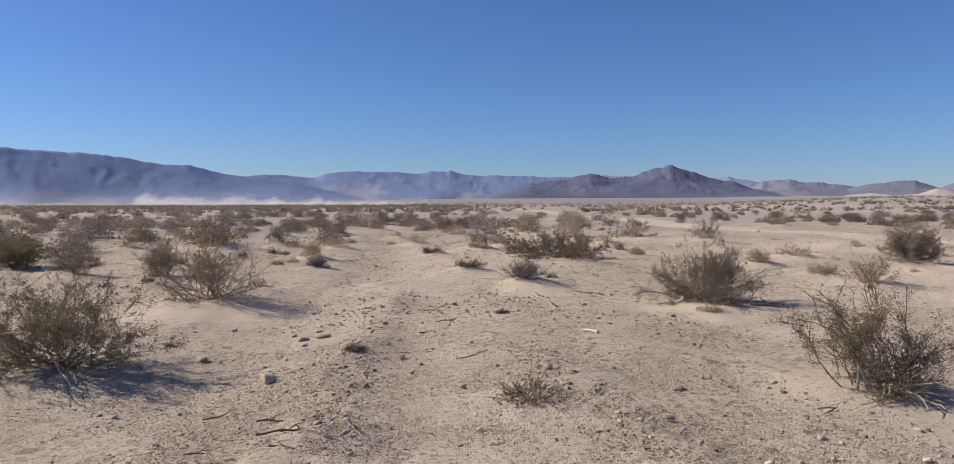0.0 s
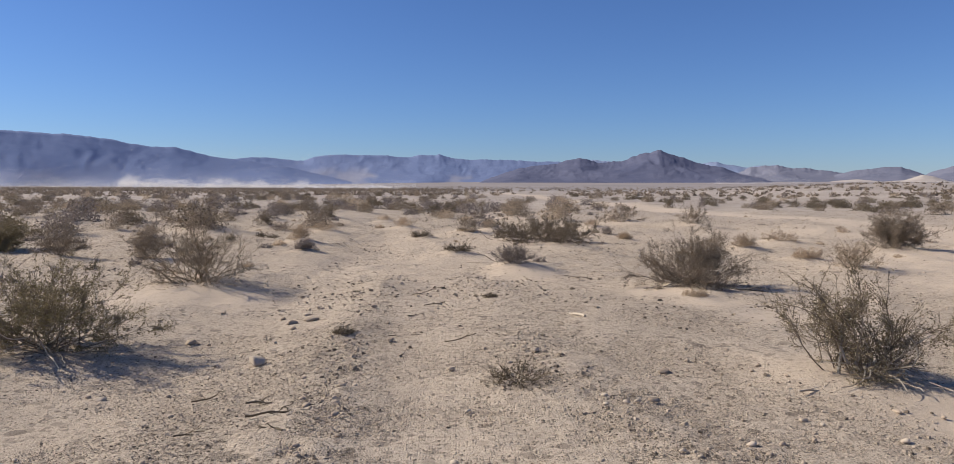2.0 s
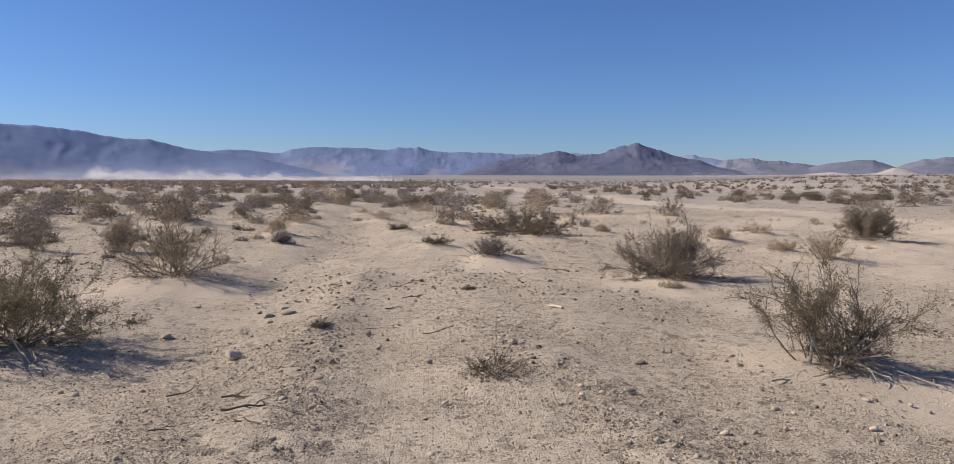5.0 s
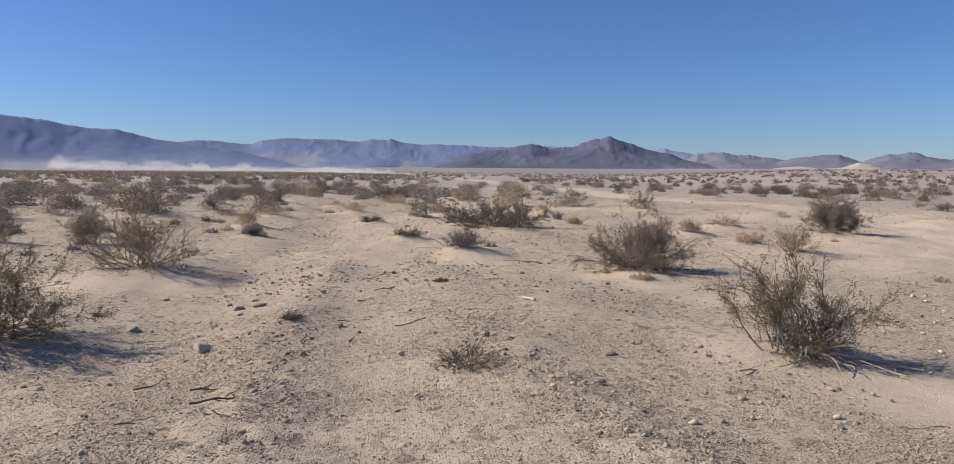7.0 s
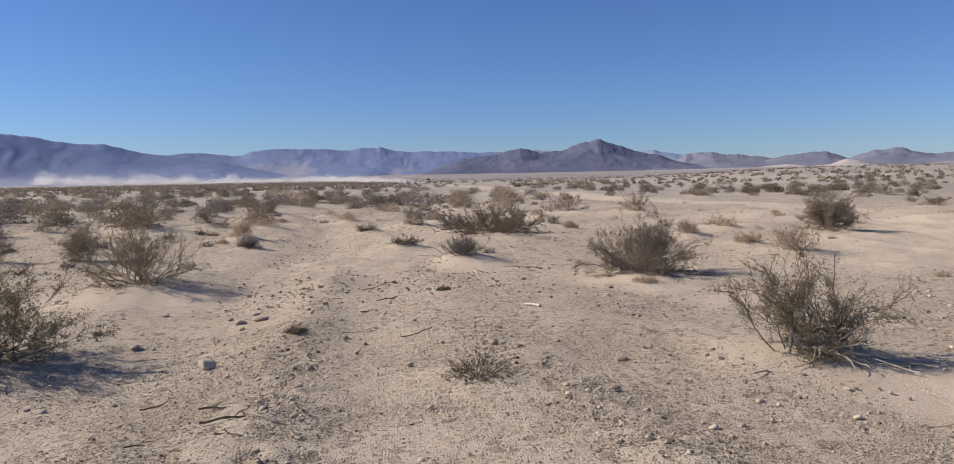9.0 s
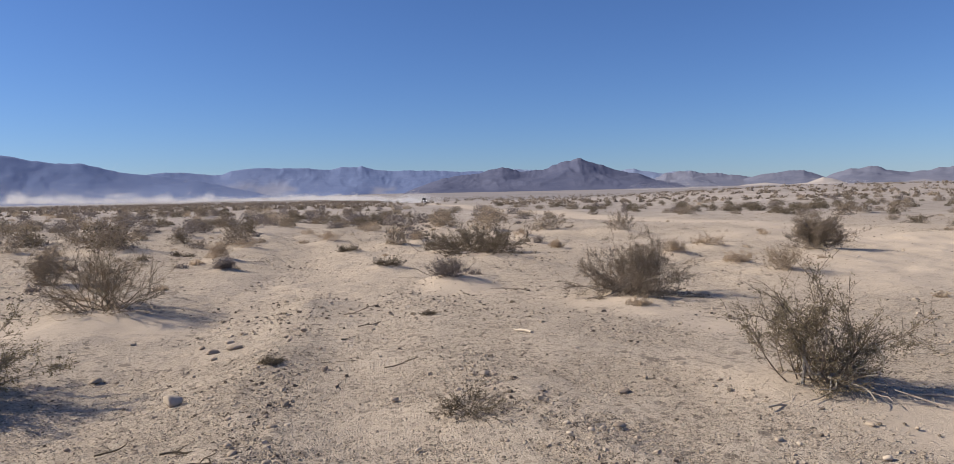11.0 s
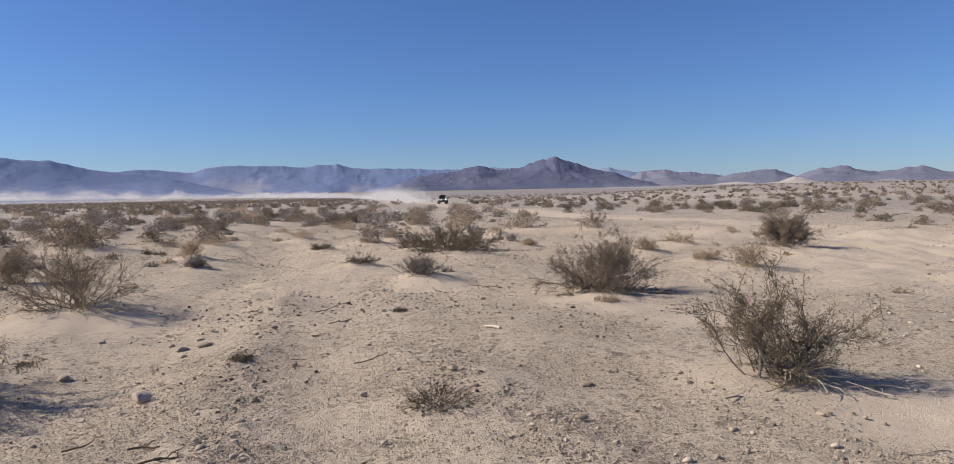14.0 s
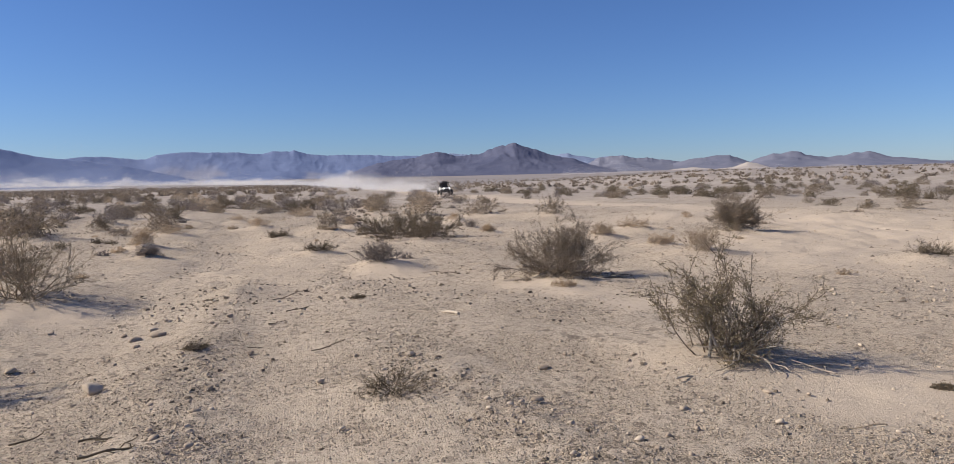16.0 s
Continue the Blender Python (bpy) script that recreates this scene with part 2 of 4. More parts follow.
def smooth_noise(x, y, seed=0):
    """Value noise in -1..1 with a cell of one metre."""
    i, j = np.floor(x), np.floor(y)
    u, v = x - i, y - j
    u, v = u * u * (3 - 2 * u), v * v * (3 - 2 * v)
    a, b = hashed(i, j, seed), hashed(i + 1, j, seed)
    c, d = hashed(i, j + 1, seed), hashed(i + 1, j + 1, seed)
    return 2 * ((a * (1 - u) + b * u) * (1 - v) + (c * (1 - u) + d * u) * v) - 1


def layered(x, y, octaves, seed=0):
    total, size = 0, 1.0
    for n in range(octaves):
        total = total + size * smooth_noise(x * 2 ** n, y * 2 ** n, seed + 17 * n)
        size *= 0.5
    return total


def step01(a, b, v):
    k = np.clip((v - a) / (b - a), 0, 1)
    return k * k * (3 - 2 * k)


def near_line(x, y, line):
    """Distance to a polyline on the ground."""
    best = np.full(np.shape(x), 1e9)
    for (ax, ay), (bx, by) in zip(line, line[1:]):
        k = np.clip(((x - ax) * (bx - ax) + (y - ay) * (by - ay)) / ((bx - ax) ** 2 + (by - ay) ** 2), 0, 1)
        best = np.minimum(best, np.hypot(x - ax - k * (bx - ax), y - ay - k * (by - ay)))
    return best


WASH = [(-3.6, 3.5), (-2.9, 6.0), (-2.65, 8.5), (-2.6, 11.8), (-2.5, 15.6), (-2.2, 19.5), (-2.0, 25), (-2.5, 29.5), (-4.7, 41)]
RUT = [(0.1, 3.0), (-0.1, 5.6), (-0.25, 7.5), (-0.3, 9.4), (-0.2, 11.7), (-0.6, 15.0), (-1.5, 19.0)]
BERM_L = [(-1.0, 3.6), (-0.95, 5.7), (-1.05, 7.2), (-1.1, 8.3), (-1.15, 10.5), (-1.0, 13.5)]
STONY = [(2.65, 9.6), (2.6, 7.2), (2.8, 5.8), (3.4, 4.7), (4.3, 4.2)]
BERM_R = [(2.2, 3.4), (1.4, 5.05), (1.26, 6.2), (0.93, 7.25), (0.76, 7.7)]
SAND_ROAD = [(13.5, 9), (15.3, 15.6), (16.8, 21), (19.5, 29), (20, 38), (17.5, 50), (15.5, 70), (15, 95), (14, 216)]


def on_berm(x, y):
    """1 on the crests of the two gravel berms between the wheel lanes."""
    left = np.exp(-(near_line(x, y, BERM_L) / 0.34) ** 2) * (1 - step01(7.5, 10, y))
    return np.maximum(left, np.exp(-(near_line(x, y, BERM_R) / 0.40) ** 2))


def land(x, y):
    """Height of the ground without the small mounds under the shrubs."""
    r = np.hypot(x, y)
    az = np.degrees(np.arctan2(x, y))
    h = 0.05 * layered(x * 0.22, y * 0.22, 3, 3) * step01(3, 12, r)
    h = h + 0.16 * layered(x * 0.055, y * 0.055, 2, 9) * step01(14, 45, r)
    h = h + 0.07 * layered(x * 0.33, y * 0.33, 2, 15) * step01(12, 24, r) * (1 - step01(120, 250, r))
    wash, lane = near_line(x, y, WASH), near_line(x, y, RUT)
    h = h + 0.07 * np.maximum(0, layered(x * 0.55, y * 0.55, 2, 44)) * step01(11, 17, r) * (1 - step01(45, 80, r)) * (1 - np.exp(-(wash / 1.6) ** 4))
    h = h - 0.10 * np.exp(-(wash / 1.0) ** 2) + 0.05 * np.exp(-((wash - 1.35) / 0.35) ** 2) * smooth_noise(x * 0.8, y * 0.5, 90)
    h = h - 0.030 * np.exp(-(lane / 0.55) ** 2) + 0.006 * np.exp(-((lane - 0.75) / 0.25) ** 2)
    h = h + 0.044 * np.exp(-(near_line(x, y, BERM_L) / 0.42) ** 2) * (0.75 + 0.35 * smooth_noise(x * 1.3, y * 1.3, 91))
    h = h + 0.06 * np.exp(-(near_line(x, y, BERM_R) / 0.42) ** 2) * (0.75 + 0.35 * smooth_noise(x * 1.3, y * 1.3, 92))
    h = h + 0.14 * np.exp(-(((x - 1.6) / 2.6) ** 2 + ((y - 9.5) / 3.5) ** 2))
    road = near_line(x, y, SAND_ROAD)
    h = h - 0.04 * np.exp(-(road / 2.6) ** 2) + 0.015 * np.exp(-((road - 3.2) / 0.5) ** 2) * step01(8, 14, y)
    for off in (0.8, 2.0):
        h = h - 0.022 * np.exp(-((road - off) / 0.2) ** 2) + 0.010 * np.exp(-((road - off - 0.4) / 0.16) ** 2)
    h = h + 3.7 * step01(80, 330, r) * step01(12, 34, az) * (1 - step01(120, 170, np.abs(az)))
    h = h + 24.0 * step01(350, 3600, r) * step01(-25, 6, az)
    return h


# ---- mesh helpers ----
def mesh_of(name, verts, faces, material, smooth=False):
    data = bpy.data.meshes.new(name)
    data.from_pydata(np.asarray(verts).tolist(), [], np.asarray(faces).tolist() if not isinstance(faces, list) else faces)
    data.materials.append(material)
    if smooth:
        data.shade_smooth()
    return data


def piece(name, data, parent=None, label=""):
    ob = new(name, data)
    ob.parent = parent
    return tagged(ob, label)


def part(name, bm, material, parent, label="", smooth=False):
    data = bpy.data.meshes.new(name)
    bm.to_mesh(data)
    bm.free()
    data.materials.append(material)
    if smooth:
        data.shade_smooth()
    return piece(name, data, parent, label)


def float_layer(data, name, values):
    data.attributes.new(name, "FLOAT", "POINT").data.foreach_set("value", np.asarray(values, dtype=np.float32))


# ---- the plan of the shrubs: kind, x, y, width, height, height of its sand mound ----
SHRUBS = [
    ("lush", -4.27, 7.91, 2.14, 1.02, 0.08),
    ("dry", -4.23, 12.61, 2.09, 1.12, 0.08),
    ("olive", -9.27, 17.59, 1.19, 0.94, 0.07),
    ("lush", -12.01, 19.98, 1.52, 0.88, 0.08),
    ("creosote", -14.88, 23.55, 1.02, 0.72, 0.08),
    ("olive", -6.93, 16.95, 1.00, 0.91, 0.08),
    ("olive", -9.17, 26.71, 2.59, 1.23, 0.14),
    ("olive", -12.15, 26.45, 0.97, 0.66, 0.11),
    ("olive", -23.28, 40.58, 1.73, 1.18, 0.11),
    ("creosote", -7.84, 30.68, 1.11, 0.61, 0.08),
    ("creosote", -6.58, 37.44, 1.53, 0.99, 0.11),
    ("straw", -4.53, 21.96, 0.86, 0.54, 0.2),
    ("grey", -3.82, 19.10, 0.58, 0.28, 0.14),
    ("straw", -4.79, 27.26, 1.11, 0.42, 0.2),
    ("straw", -2.00, 29.54, 1.23, 0.40, 0.24),
    ("creosote", -5.91, 52.68, 2.13, 0.93, 0.14),
    ("creosote", -0.67, 43.93, 2.21, 1.10, 0.14),
    ("olive", 0.46, 25.65, 0.94, 0.68, 0.17),
    ("twigs", 0.11, 18.48, 0.80, 0.26, 0.17),
    ("grey", 1.25, 14.75, 0.98, 0.42, 0.22),
    ("creosote", 2.68, 22.11, 3.05, 0.56, 0.17),
    ("brown", 4.10, 12.20, 1.98, 0.88, 0.1),
    ("open", 3.53, 6.41, 1.27, 1.00, 0.12),
    ("straw", 7.76, 19.16, 0.72, 0.33, 0.17),
    ("strawlow", 9.50, 20.78, 1.18, 0.30, 0.2),
    ("straw", 8.04, 14.38, 1.09, 0.55, 0.16),
    ("brown", 11.82, 19.13, 1.38, 1.01, 0.11),
    ("olive", 9.74, 29.40, 1.39, 0.90, 0.17),
    ("olive", 7.26, 32.39, 2.11, 0.94, 0.17),
    ("grey", 5.20, 24.39, 0.58, 0.31, 0.07),
    ("olive", 6.26, 41.12, 2.64, 0.87, 0.14),
    ("olive", 3.37, 36.86, 2.04, 0.83, 0.17),
    ("creosote", 17.62, 59.00, 1.24, 0.88, 0.07),
    ("creosote", 28.56, 60.08, 1.34, 0.78, 0.07),
    ("olive", 28.79, 45.59, 1.17, 0.63, 0.07),
    ("straw", 1.34, 27.10, 0.68, 0.38, 0.17),
    ("twigs", 0.62, 6.31, 0.71, 0.16, 0.05),
    ("twigs", -1.16, 8.26, 0.23, 0.11, 0.03),
    ("straw", 5.36, 28.07, 0.81, 0.31, 0.14),
    ("straw", 5.47, 23.01, 0.51, 0.28, 0.07),
    ("twigs", -1.01, 23.51, 0.70, 0.27, 0.14),
    ("strawlow", 8.17, 16.58, 0.77, 0.26, 0.14),
    ("olive", -9.73, 42.33, 1.82, 0.84, 0.14),
    ("creosote", -14.89, 51.78, 1.99, 0.90, 0.14),
    ("olive", -13.29, 33.80, 1.09, 0.61, 0.14),
    ("olive", -8.27, 56.68, 1.73, 0.72, 0.14),
    ("creosote", -3.26, 56.18, 1.89, 0.75, 0.14),
    ("olive", 2.30, 60.08, 1.81, 0.76, 0.14),
    ("straw", -3.19, 34.03, 0.86, 0.29, 0.2),
    ("creosote", -30.75, 63.57, 2.37, 1.07, 0.11),
    ("twigs", 11.51, 12.12, 0.86, 0.39, 0.12),
    ("olive", 25.48, 27.22, 1.43, 0.84, 0.08),
    ("creosote", 35.53, 38.44, 2.90, 1.01, 0.08),
    ("creosote", 24.92, 31.64, 1.68, 0.51, 0.08),
    ("creosote", 24.08, 28.10, 1.11, 0.40, 0.08),
    ("creosote", 34.94, 35.43, 1.67, 0.83, 0.08),
    ("olive", 27.76, 36.91, 0.85, 0.46, 0.05),
    ("twigs", 0.61, 10.78, 0.21, 0.09, 0.02),
    ("strawlow", 3.68, 10.95, 0.38, 0.13, 0.03),
    ("twigs", 4.82, 5.30, 0.17, 0.08, 0.02),
]


def scatter_plan():
    """The many other shrubs out to 130 m, as in the list above; their kind is a number."""
    rng = np.random.default_rng(5)
    taken, plan = [(s[1], s[2]) for s in SHRUBS], []
    while len(plan) < 700:
        az, r = rng.uniform(-46, 58), 24 * (130 / 24) ** rng.uniform(0.05, 1)
        x, y = r * math.sin(math.radians(az)), r * math.cos(math.radians(az))
        one = np.array([x]), np.array([y])
        thin = 1.0 if az < 5 else (0.85 if r > 55 else 0.12 if az < 10 else 0.0)
        if rng.uniform() > thin or near_line(*one, SAND_ROAD)[0] < 3.5 or near_line(*one, WASH)[0] < 2:
            continue
        if az > -12 and r < 40 and rng.uniform() < 0.75 or min((x - a) ** 2 + (y - b) ** 2 for a, b in taken) < 2.5:
            continue
        taken.append((x, y))
        w = rng.uniform(0.8, 2.1)
        plan.append((int(rng.choice(5, p=(0.12, 0.31, 0.27, 0.20, 0.10) if az < 10 else (0.5, 0.28, 0.14, 0.04, 0.04))), x, y, w, w * rng.uniform(0.36, 0.58), rng.uniform(0.05, 0.2) if r < 80 else 0.08))
    # the low stretch along which the sand road runs out
    return [s for n, s in enumerate(plan) if n % 4 == 0 or not (1.5 < math.degrees(math.atan2(s[1], s[2])) < 7.5 and math.hypot(s[1], s[2]) > 55)]


SCATTERED = scatter_plan()


def height(x, y):
    """The ground with the wind-blown mounds under the shrubs."""
    x, y = np.asarray(x, float), np.asarray(y, float)
    h = land(x, y)
    for _, sx, sy, w, _, mound in SHRUBS + SCATTERED:
        d2 = (x - sx) ** 2 + (y - sy) ** 2
        h = h + mound * np.exp(-d2 / (0.62 * w + 0.12) ** 2)
    return h


def spot(x, y):
    return float(height(np.array([x]), np.array([y]))[0])


def sandiness(x, y):
    """1 on smooth wind-blown sand, 0 on gravel."""
    m = 0.15 * np.exp(-(near_line(x, y, WASH) / 0.9) ** 4)
    m = np.maximum(m, 0.22 * np.exp(-(near_line(x, y, RUT) / 0.45) ** 4))
    m = np.maximum(m, np.exp(-(near_line(x, y, SAND_ROAD) / 2.6) ** 4))
    for _, sx, sy, w, _, mound in SHRUBS:
        d2 = (x - sx) ** 2 + (y - sy) ** 2
        m = np.maximum(m, min(1, mound * 6) * np.exp(-d2 / (0.60 * w + 0.15) ** 2))
    swells = step01(0.25, 0.8, layered(x * 0.16 + 40, y * 0.16, 3, 31))
    for px, py, size in ((4.0, 5.35, 0.75), (4.6, 5.5, 0.7), (3.3, 11.5, 0.7), (3.85, 10.5, 0.7), (4.2, 9.5, 0.6), (-3.6, 11.5, 1.0), (-4.6, 11.3, 0.9), (1.5, 14.2, 1.0)):
        m = np.maximum(m, 0.95 * np.exp(-(((x - px) ** 2 + (y - py) ** 2) / size ** 2) ** 2))
    east = 0.8 * step01(3.5, 8, x - 0.12 * y) * step01(9, 13, y) * (1 - step01(26, 38, y)) * (0.25 + 0.75 * step01(-0.4, 0.4, layered(x * 0.4, y * 0.4, 2, 61)))
    m = np.maximum(m, east)
    return np.clip(np.maximum(m, 0.35 * swells * step01(8, 16, np.hypot(x, y))), 0, 1)


# ---- ground: one sheet to the horizon ----
def build_ground():
    az = np.radians(np.concatenate([np.arange(-54, -42, 1.0), np.arange(-42, 54, 0.17), np.arange(54, 64, 1.0), np.arange(64, 306, 5.0)]))
    rings = [0.5]
    while rings[-1] < 4990:
        q = rings[-1]
        rings.append(q * (1.07 if q < 2.8 else 1.0055 if q < 13 else 1.010 if q < 40 else 1.035))
    r = np.array(rings)
    x, y = np.outer(r, np.sin(az)), np.outer(r, np.cos(az))
    h = height(x, y)
    gravelly = 1 - sandiness(x, y)
    away = np.hypot(x, y)
    close = 1 - step01(25, 80, away)
    berm = on_berm(x, y)
    h = h + close * ((0.015 + 0.016 * step01(8, 15, away)) * layered(x * 1.6, y * 1.6, 3, 51) + (0.006 + 0.010 * berm) * gravelly * layered(x * 6, y * 6, 2, 71))
    n, k = x.shape
    verts = np.concatenate([np.stack([x, y, h], -1).reshape(-1, 3), [[0, 0, spot(0, 0)]]])
    i, j = np.meshgrid(np.arange(n - 1), np.arange(k), indexing="ij")
    a, b = i * k + j, i * k + (j + 1) % k
    q = np.arange(k)
    corners = np.concatenate([np.stack([a, a + k, b + k, b], -1).ravel(), np.stack([q * 0 + n * k, q, (q + 1) % k], -1).ravel()])
    starts = np.concatenate([np.arange(a.size) * 4, a.size * 4 + q * 3])
    data = bpy.data.meshes.new("ground")
    data.vertices.add(len(verts))
    data.vertices.foreach_set("co", verts.ravel())
    data.loops.add(len(corners))
    data.loops.foreach_set("vertex_index", corners.astype(np.int32))
    data.polygons.add(len(starts))
    data.polygons.foreach_set("loop_start", starts.astype(np.int32))
    data.update(calc_edges=True)
    data.materials.append(GROUND)
    data.shade_smooth()
    sand = np.append((1 - gravelly).ravel(), 0)
    float_layer(data, "sand", sand)
    float_layer(data, "far", np.append((0.5 * step01(22, 75, np.hypot(x, y)) * (1 - 0.8 * np.exp(-(near_line(x, y, SAND_ROAD) / 2.6) ** 4)) + 0.5 * step01(110, 520, np.hypot(x, y))).ravel(), 0))
    tagged(new("ground", data), "pale sandy desert floor with gravel and wheel ruts", "ground", kind="structure")


build_ground()


# ---- mountains ----
def mountain(name, label, ridge, away, depth, material, seed, rough, sand_from=0.0, columns=300):
    """A range along an arc: ridge lists bearing and height in degrees; gullies run down its slopes."""
    bearing = np.linspace(ridge[0][0], ridge[-1][0], columns)
    top = np.interp(bearing, [p[0] for p in ridge], [p[1] for p in ridge])
    across = np.linspace(-1, 1, 49)
    b, c = np.meshgrid(bearing, across, indexing="ij")
    u = b * away * 0.0175
    wide = np.hanning(max(9, columns // 14))
    edge = np.pad(top, len(wide) // 2, mode="edge")
    even = np.convolve(edge, wide / wide.sum(), mode="same")[len(wide) // 2:len(wide) // 2 + columns]
    crest, foot = np.tan(np.radians(top)) * away + 1.7, np.tan(np.radians(even)) * away + 1.7
    crest = crest * (1 + 0.05 * rough * layered(bearing * away * 0.0175 / 60, bearing * 0 + seed, 4, seed))
    v = c * depth
    wu = u + 70 * layered(u / 260, v / 260 + seed, 3, seed + 5)
    wv = v + 70 * layered(u / 260 + 9, v / 260, 3, seed + 6)
    face = np.clip(1 - np.abs(c), 0, 1)
    spur = np.abs(layered(wu / 210, wv / 420 + seed, 5, seed + 1)) / 1.6
    fine = np.abs(layered(wu / 70, wv / 110, 4, seed + 2)) / 1.6
    shape = face ** 1.1 * (1 - rough * (0.55 * spur * (1 - face) ** 0.8 + 0.16 * fine * (1 - face ** 5)))
    r = away + depth * c + 60 * smooth_noise(u / 200, c * 2, seed + 3) * (1 - face)
    shape = shape + 0.035 * rough * (0.45 - np.abs(layered(u / 26, c * 0 + seed, 3, seed + 4))) * face ** 14
    sharp = face ** 5
    h = (crest[:, None] * sharp + foot[:, None] * (1 - sharp)) * shape - 6 * (face < 0.02)
    x, y = r * np.sin(np.radians(b)), r * np.cos(np.radians(b))
    h = h + land(x, y) * (1 - face)
    n, k = x.shape
    i, j = np.meshgrid(np.arange(n - 1), np.arange(k - 1), indexing="ij")
    a = i * k + j
    faces = np.stack([a, a + k, a + k + 1, a + 1], -1).reshape(-1, 4)
    data = mesh_of(name, np.stack([x, y, h], -1).reshape(-1, 3), faces, material, True)
    low = step01(0.3, 0.9, layered(u / 170, c * 2.2, 3, seed + 8)) * (1 - step01(0.3, 0.75, face)) * sand_from
    float_layer(data, "sand", low.ravel())
    return tagged(new(name, data), label, "mountain")


mountain("mountain_range", "mountain range with an even crest, haze painted in as blue-grey",
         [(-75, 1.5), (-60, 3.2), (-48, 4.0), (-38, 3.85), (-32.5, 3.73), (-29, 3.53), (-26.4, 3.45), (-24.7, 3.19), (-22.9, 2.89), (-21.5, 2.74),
          (-20.9, 2.84), (-20, 2.58), (-18.5, 2.2), (-16, 1.9), (-13, 1.5), (-10, 0.8), (-7, 0.1)], 3300, 560, HILL_FAR_HAZED, 11, 0.34, columns=420)
mountain("mountain_range", "mesa with a flat crest and steep ravines, haze painted in as blue",
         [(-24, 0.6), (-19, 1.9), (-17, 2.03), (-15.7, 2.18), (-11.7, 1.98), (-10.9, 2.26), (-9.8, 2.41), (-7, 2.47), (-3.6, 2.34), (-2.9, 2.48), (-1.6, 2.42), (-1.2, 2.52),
          (-0.3, 2.24), (1.2, 2.14), (2.6, 2.19), (4.1, 2.14), (6.5, 1.98), (8.1, 2.02), (11, 1.7), (14, 0.8)], 3900, 520, HILL_FAR_HAZED, 23, 0.36, 0.4, columns=420)
mountain("mountain_range", "far ridge behind the dark hill, painted in faint haze blue",
         [(6, 1.0), (9.3, 2.01), (11.2, 2.14), (12.6, 1.98), (16, 1.7), (19.1, 1.84), (20, 1.92), (21, 1.68), (22.3, 1.5), (23.9, 1.7), (26, 1.2), (29, 0.5)], 4500, 300, HILL_HAZE_BLUE, 31, 0.6)
mountain("mountain", "dark cone-shaped hill with a long foot, tinted violet for haze",
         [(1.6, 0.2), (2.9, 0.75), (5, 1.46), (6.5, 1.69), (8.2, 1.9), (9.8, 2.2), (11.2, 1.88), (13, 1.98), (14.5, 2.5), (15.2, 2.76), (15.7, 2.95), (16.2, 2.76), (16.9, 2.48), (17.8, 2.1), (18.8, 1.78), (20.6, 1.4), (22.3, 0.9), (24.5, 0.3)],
         2700, 420, HILL_MID_HAZED, 43, 0.85)
mountain("mountain_range", "low haze-tinted grey hills with pale blown sand on their flanks",
         [(20.5, 0.5), (21.9, 1.2), (22.5, 1.55), (24.3, 1.7), (25.2, 1.5), (26.7, 1.32), (28.3, 1.13), (29.8, 1.0), (31, 0.7)], 3000, 330, HILL_PALE_HAZED, 57, 1.1, 0.8)
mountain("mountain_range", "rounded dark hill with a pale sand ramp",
         [(28, 0.9), (29.1, 1.2), (30.8, 1.36), (32.1, 1.42), (33.4, 0.97), (34.2, 0.7), (36, 0.3)], 2850, 300, HILL_PALE_HAZED, 63, 0.9, 1.0)
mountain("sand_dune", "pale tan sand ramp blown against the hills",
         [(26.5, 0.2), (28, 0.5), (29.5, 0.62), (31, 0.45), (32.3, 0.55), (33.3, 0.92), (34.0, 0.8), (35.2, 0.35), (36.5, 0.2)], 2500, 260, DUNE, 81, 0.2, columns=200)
mountain("mountain_range", "rocky hills with rounded summits, tinted grey-violet for haze",
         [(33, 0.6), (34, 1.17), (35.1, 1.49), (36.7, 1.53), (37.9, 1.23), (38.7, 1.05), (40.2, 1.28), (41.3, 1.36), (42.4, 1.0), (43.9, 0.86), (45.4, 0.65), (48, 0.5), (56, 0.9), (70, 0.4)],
         3200, 380, HILL_PALE_HAZED, 71, 1.1, 0.3)


# ---- shrubs ----
def prisms(p0, p1, r0, r1):
    """Three-sided sticks from p0 to p1, as vertices and faces."""
    d = p1 - p0
    d = d / (np.linalg.norm(d, axis=1, keepdims=True) + 1e-9)
    ref = np.where(np.abs(d[:, 2:3]) > 0.9, [[1.0, 0, 0]], [[0, 0, 1.0]])
    u = np.cross(d, ref)
    u /= np.linalg.norm(u, axis=1, keepdims=True)
    v = np.cross(d, u)
    rows = []
    for p, r in ((p0, r0), (p1, r1)):
        for a in (0, 2.094, 4.189):
            rows.append(p + r[:, None] * (u * math.cos(a) + v * math.sin(a)))
    verts = np.stack(rows, 1).reshape(-1, 3)
    k = np.arange(len(p0))[:, None] * 6
    faces = np.concatenate([k + [0, 1, 4, 3], k + [1, 2, 5, 4], k + [2, 0, 3, 5]])
    return verts, faces


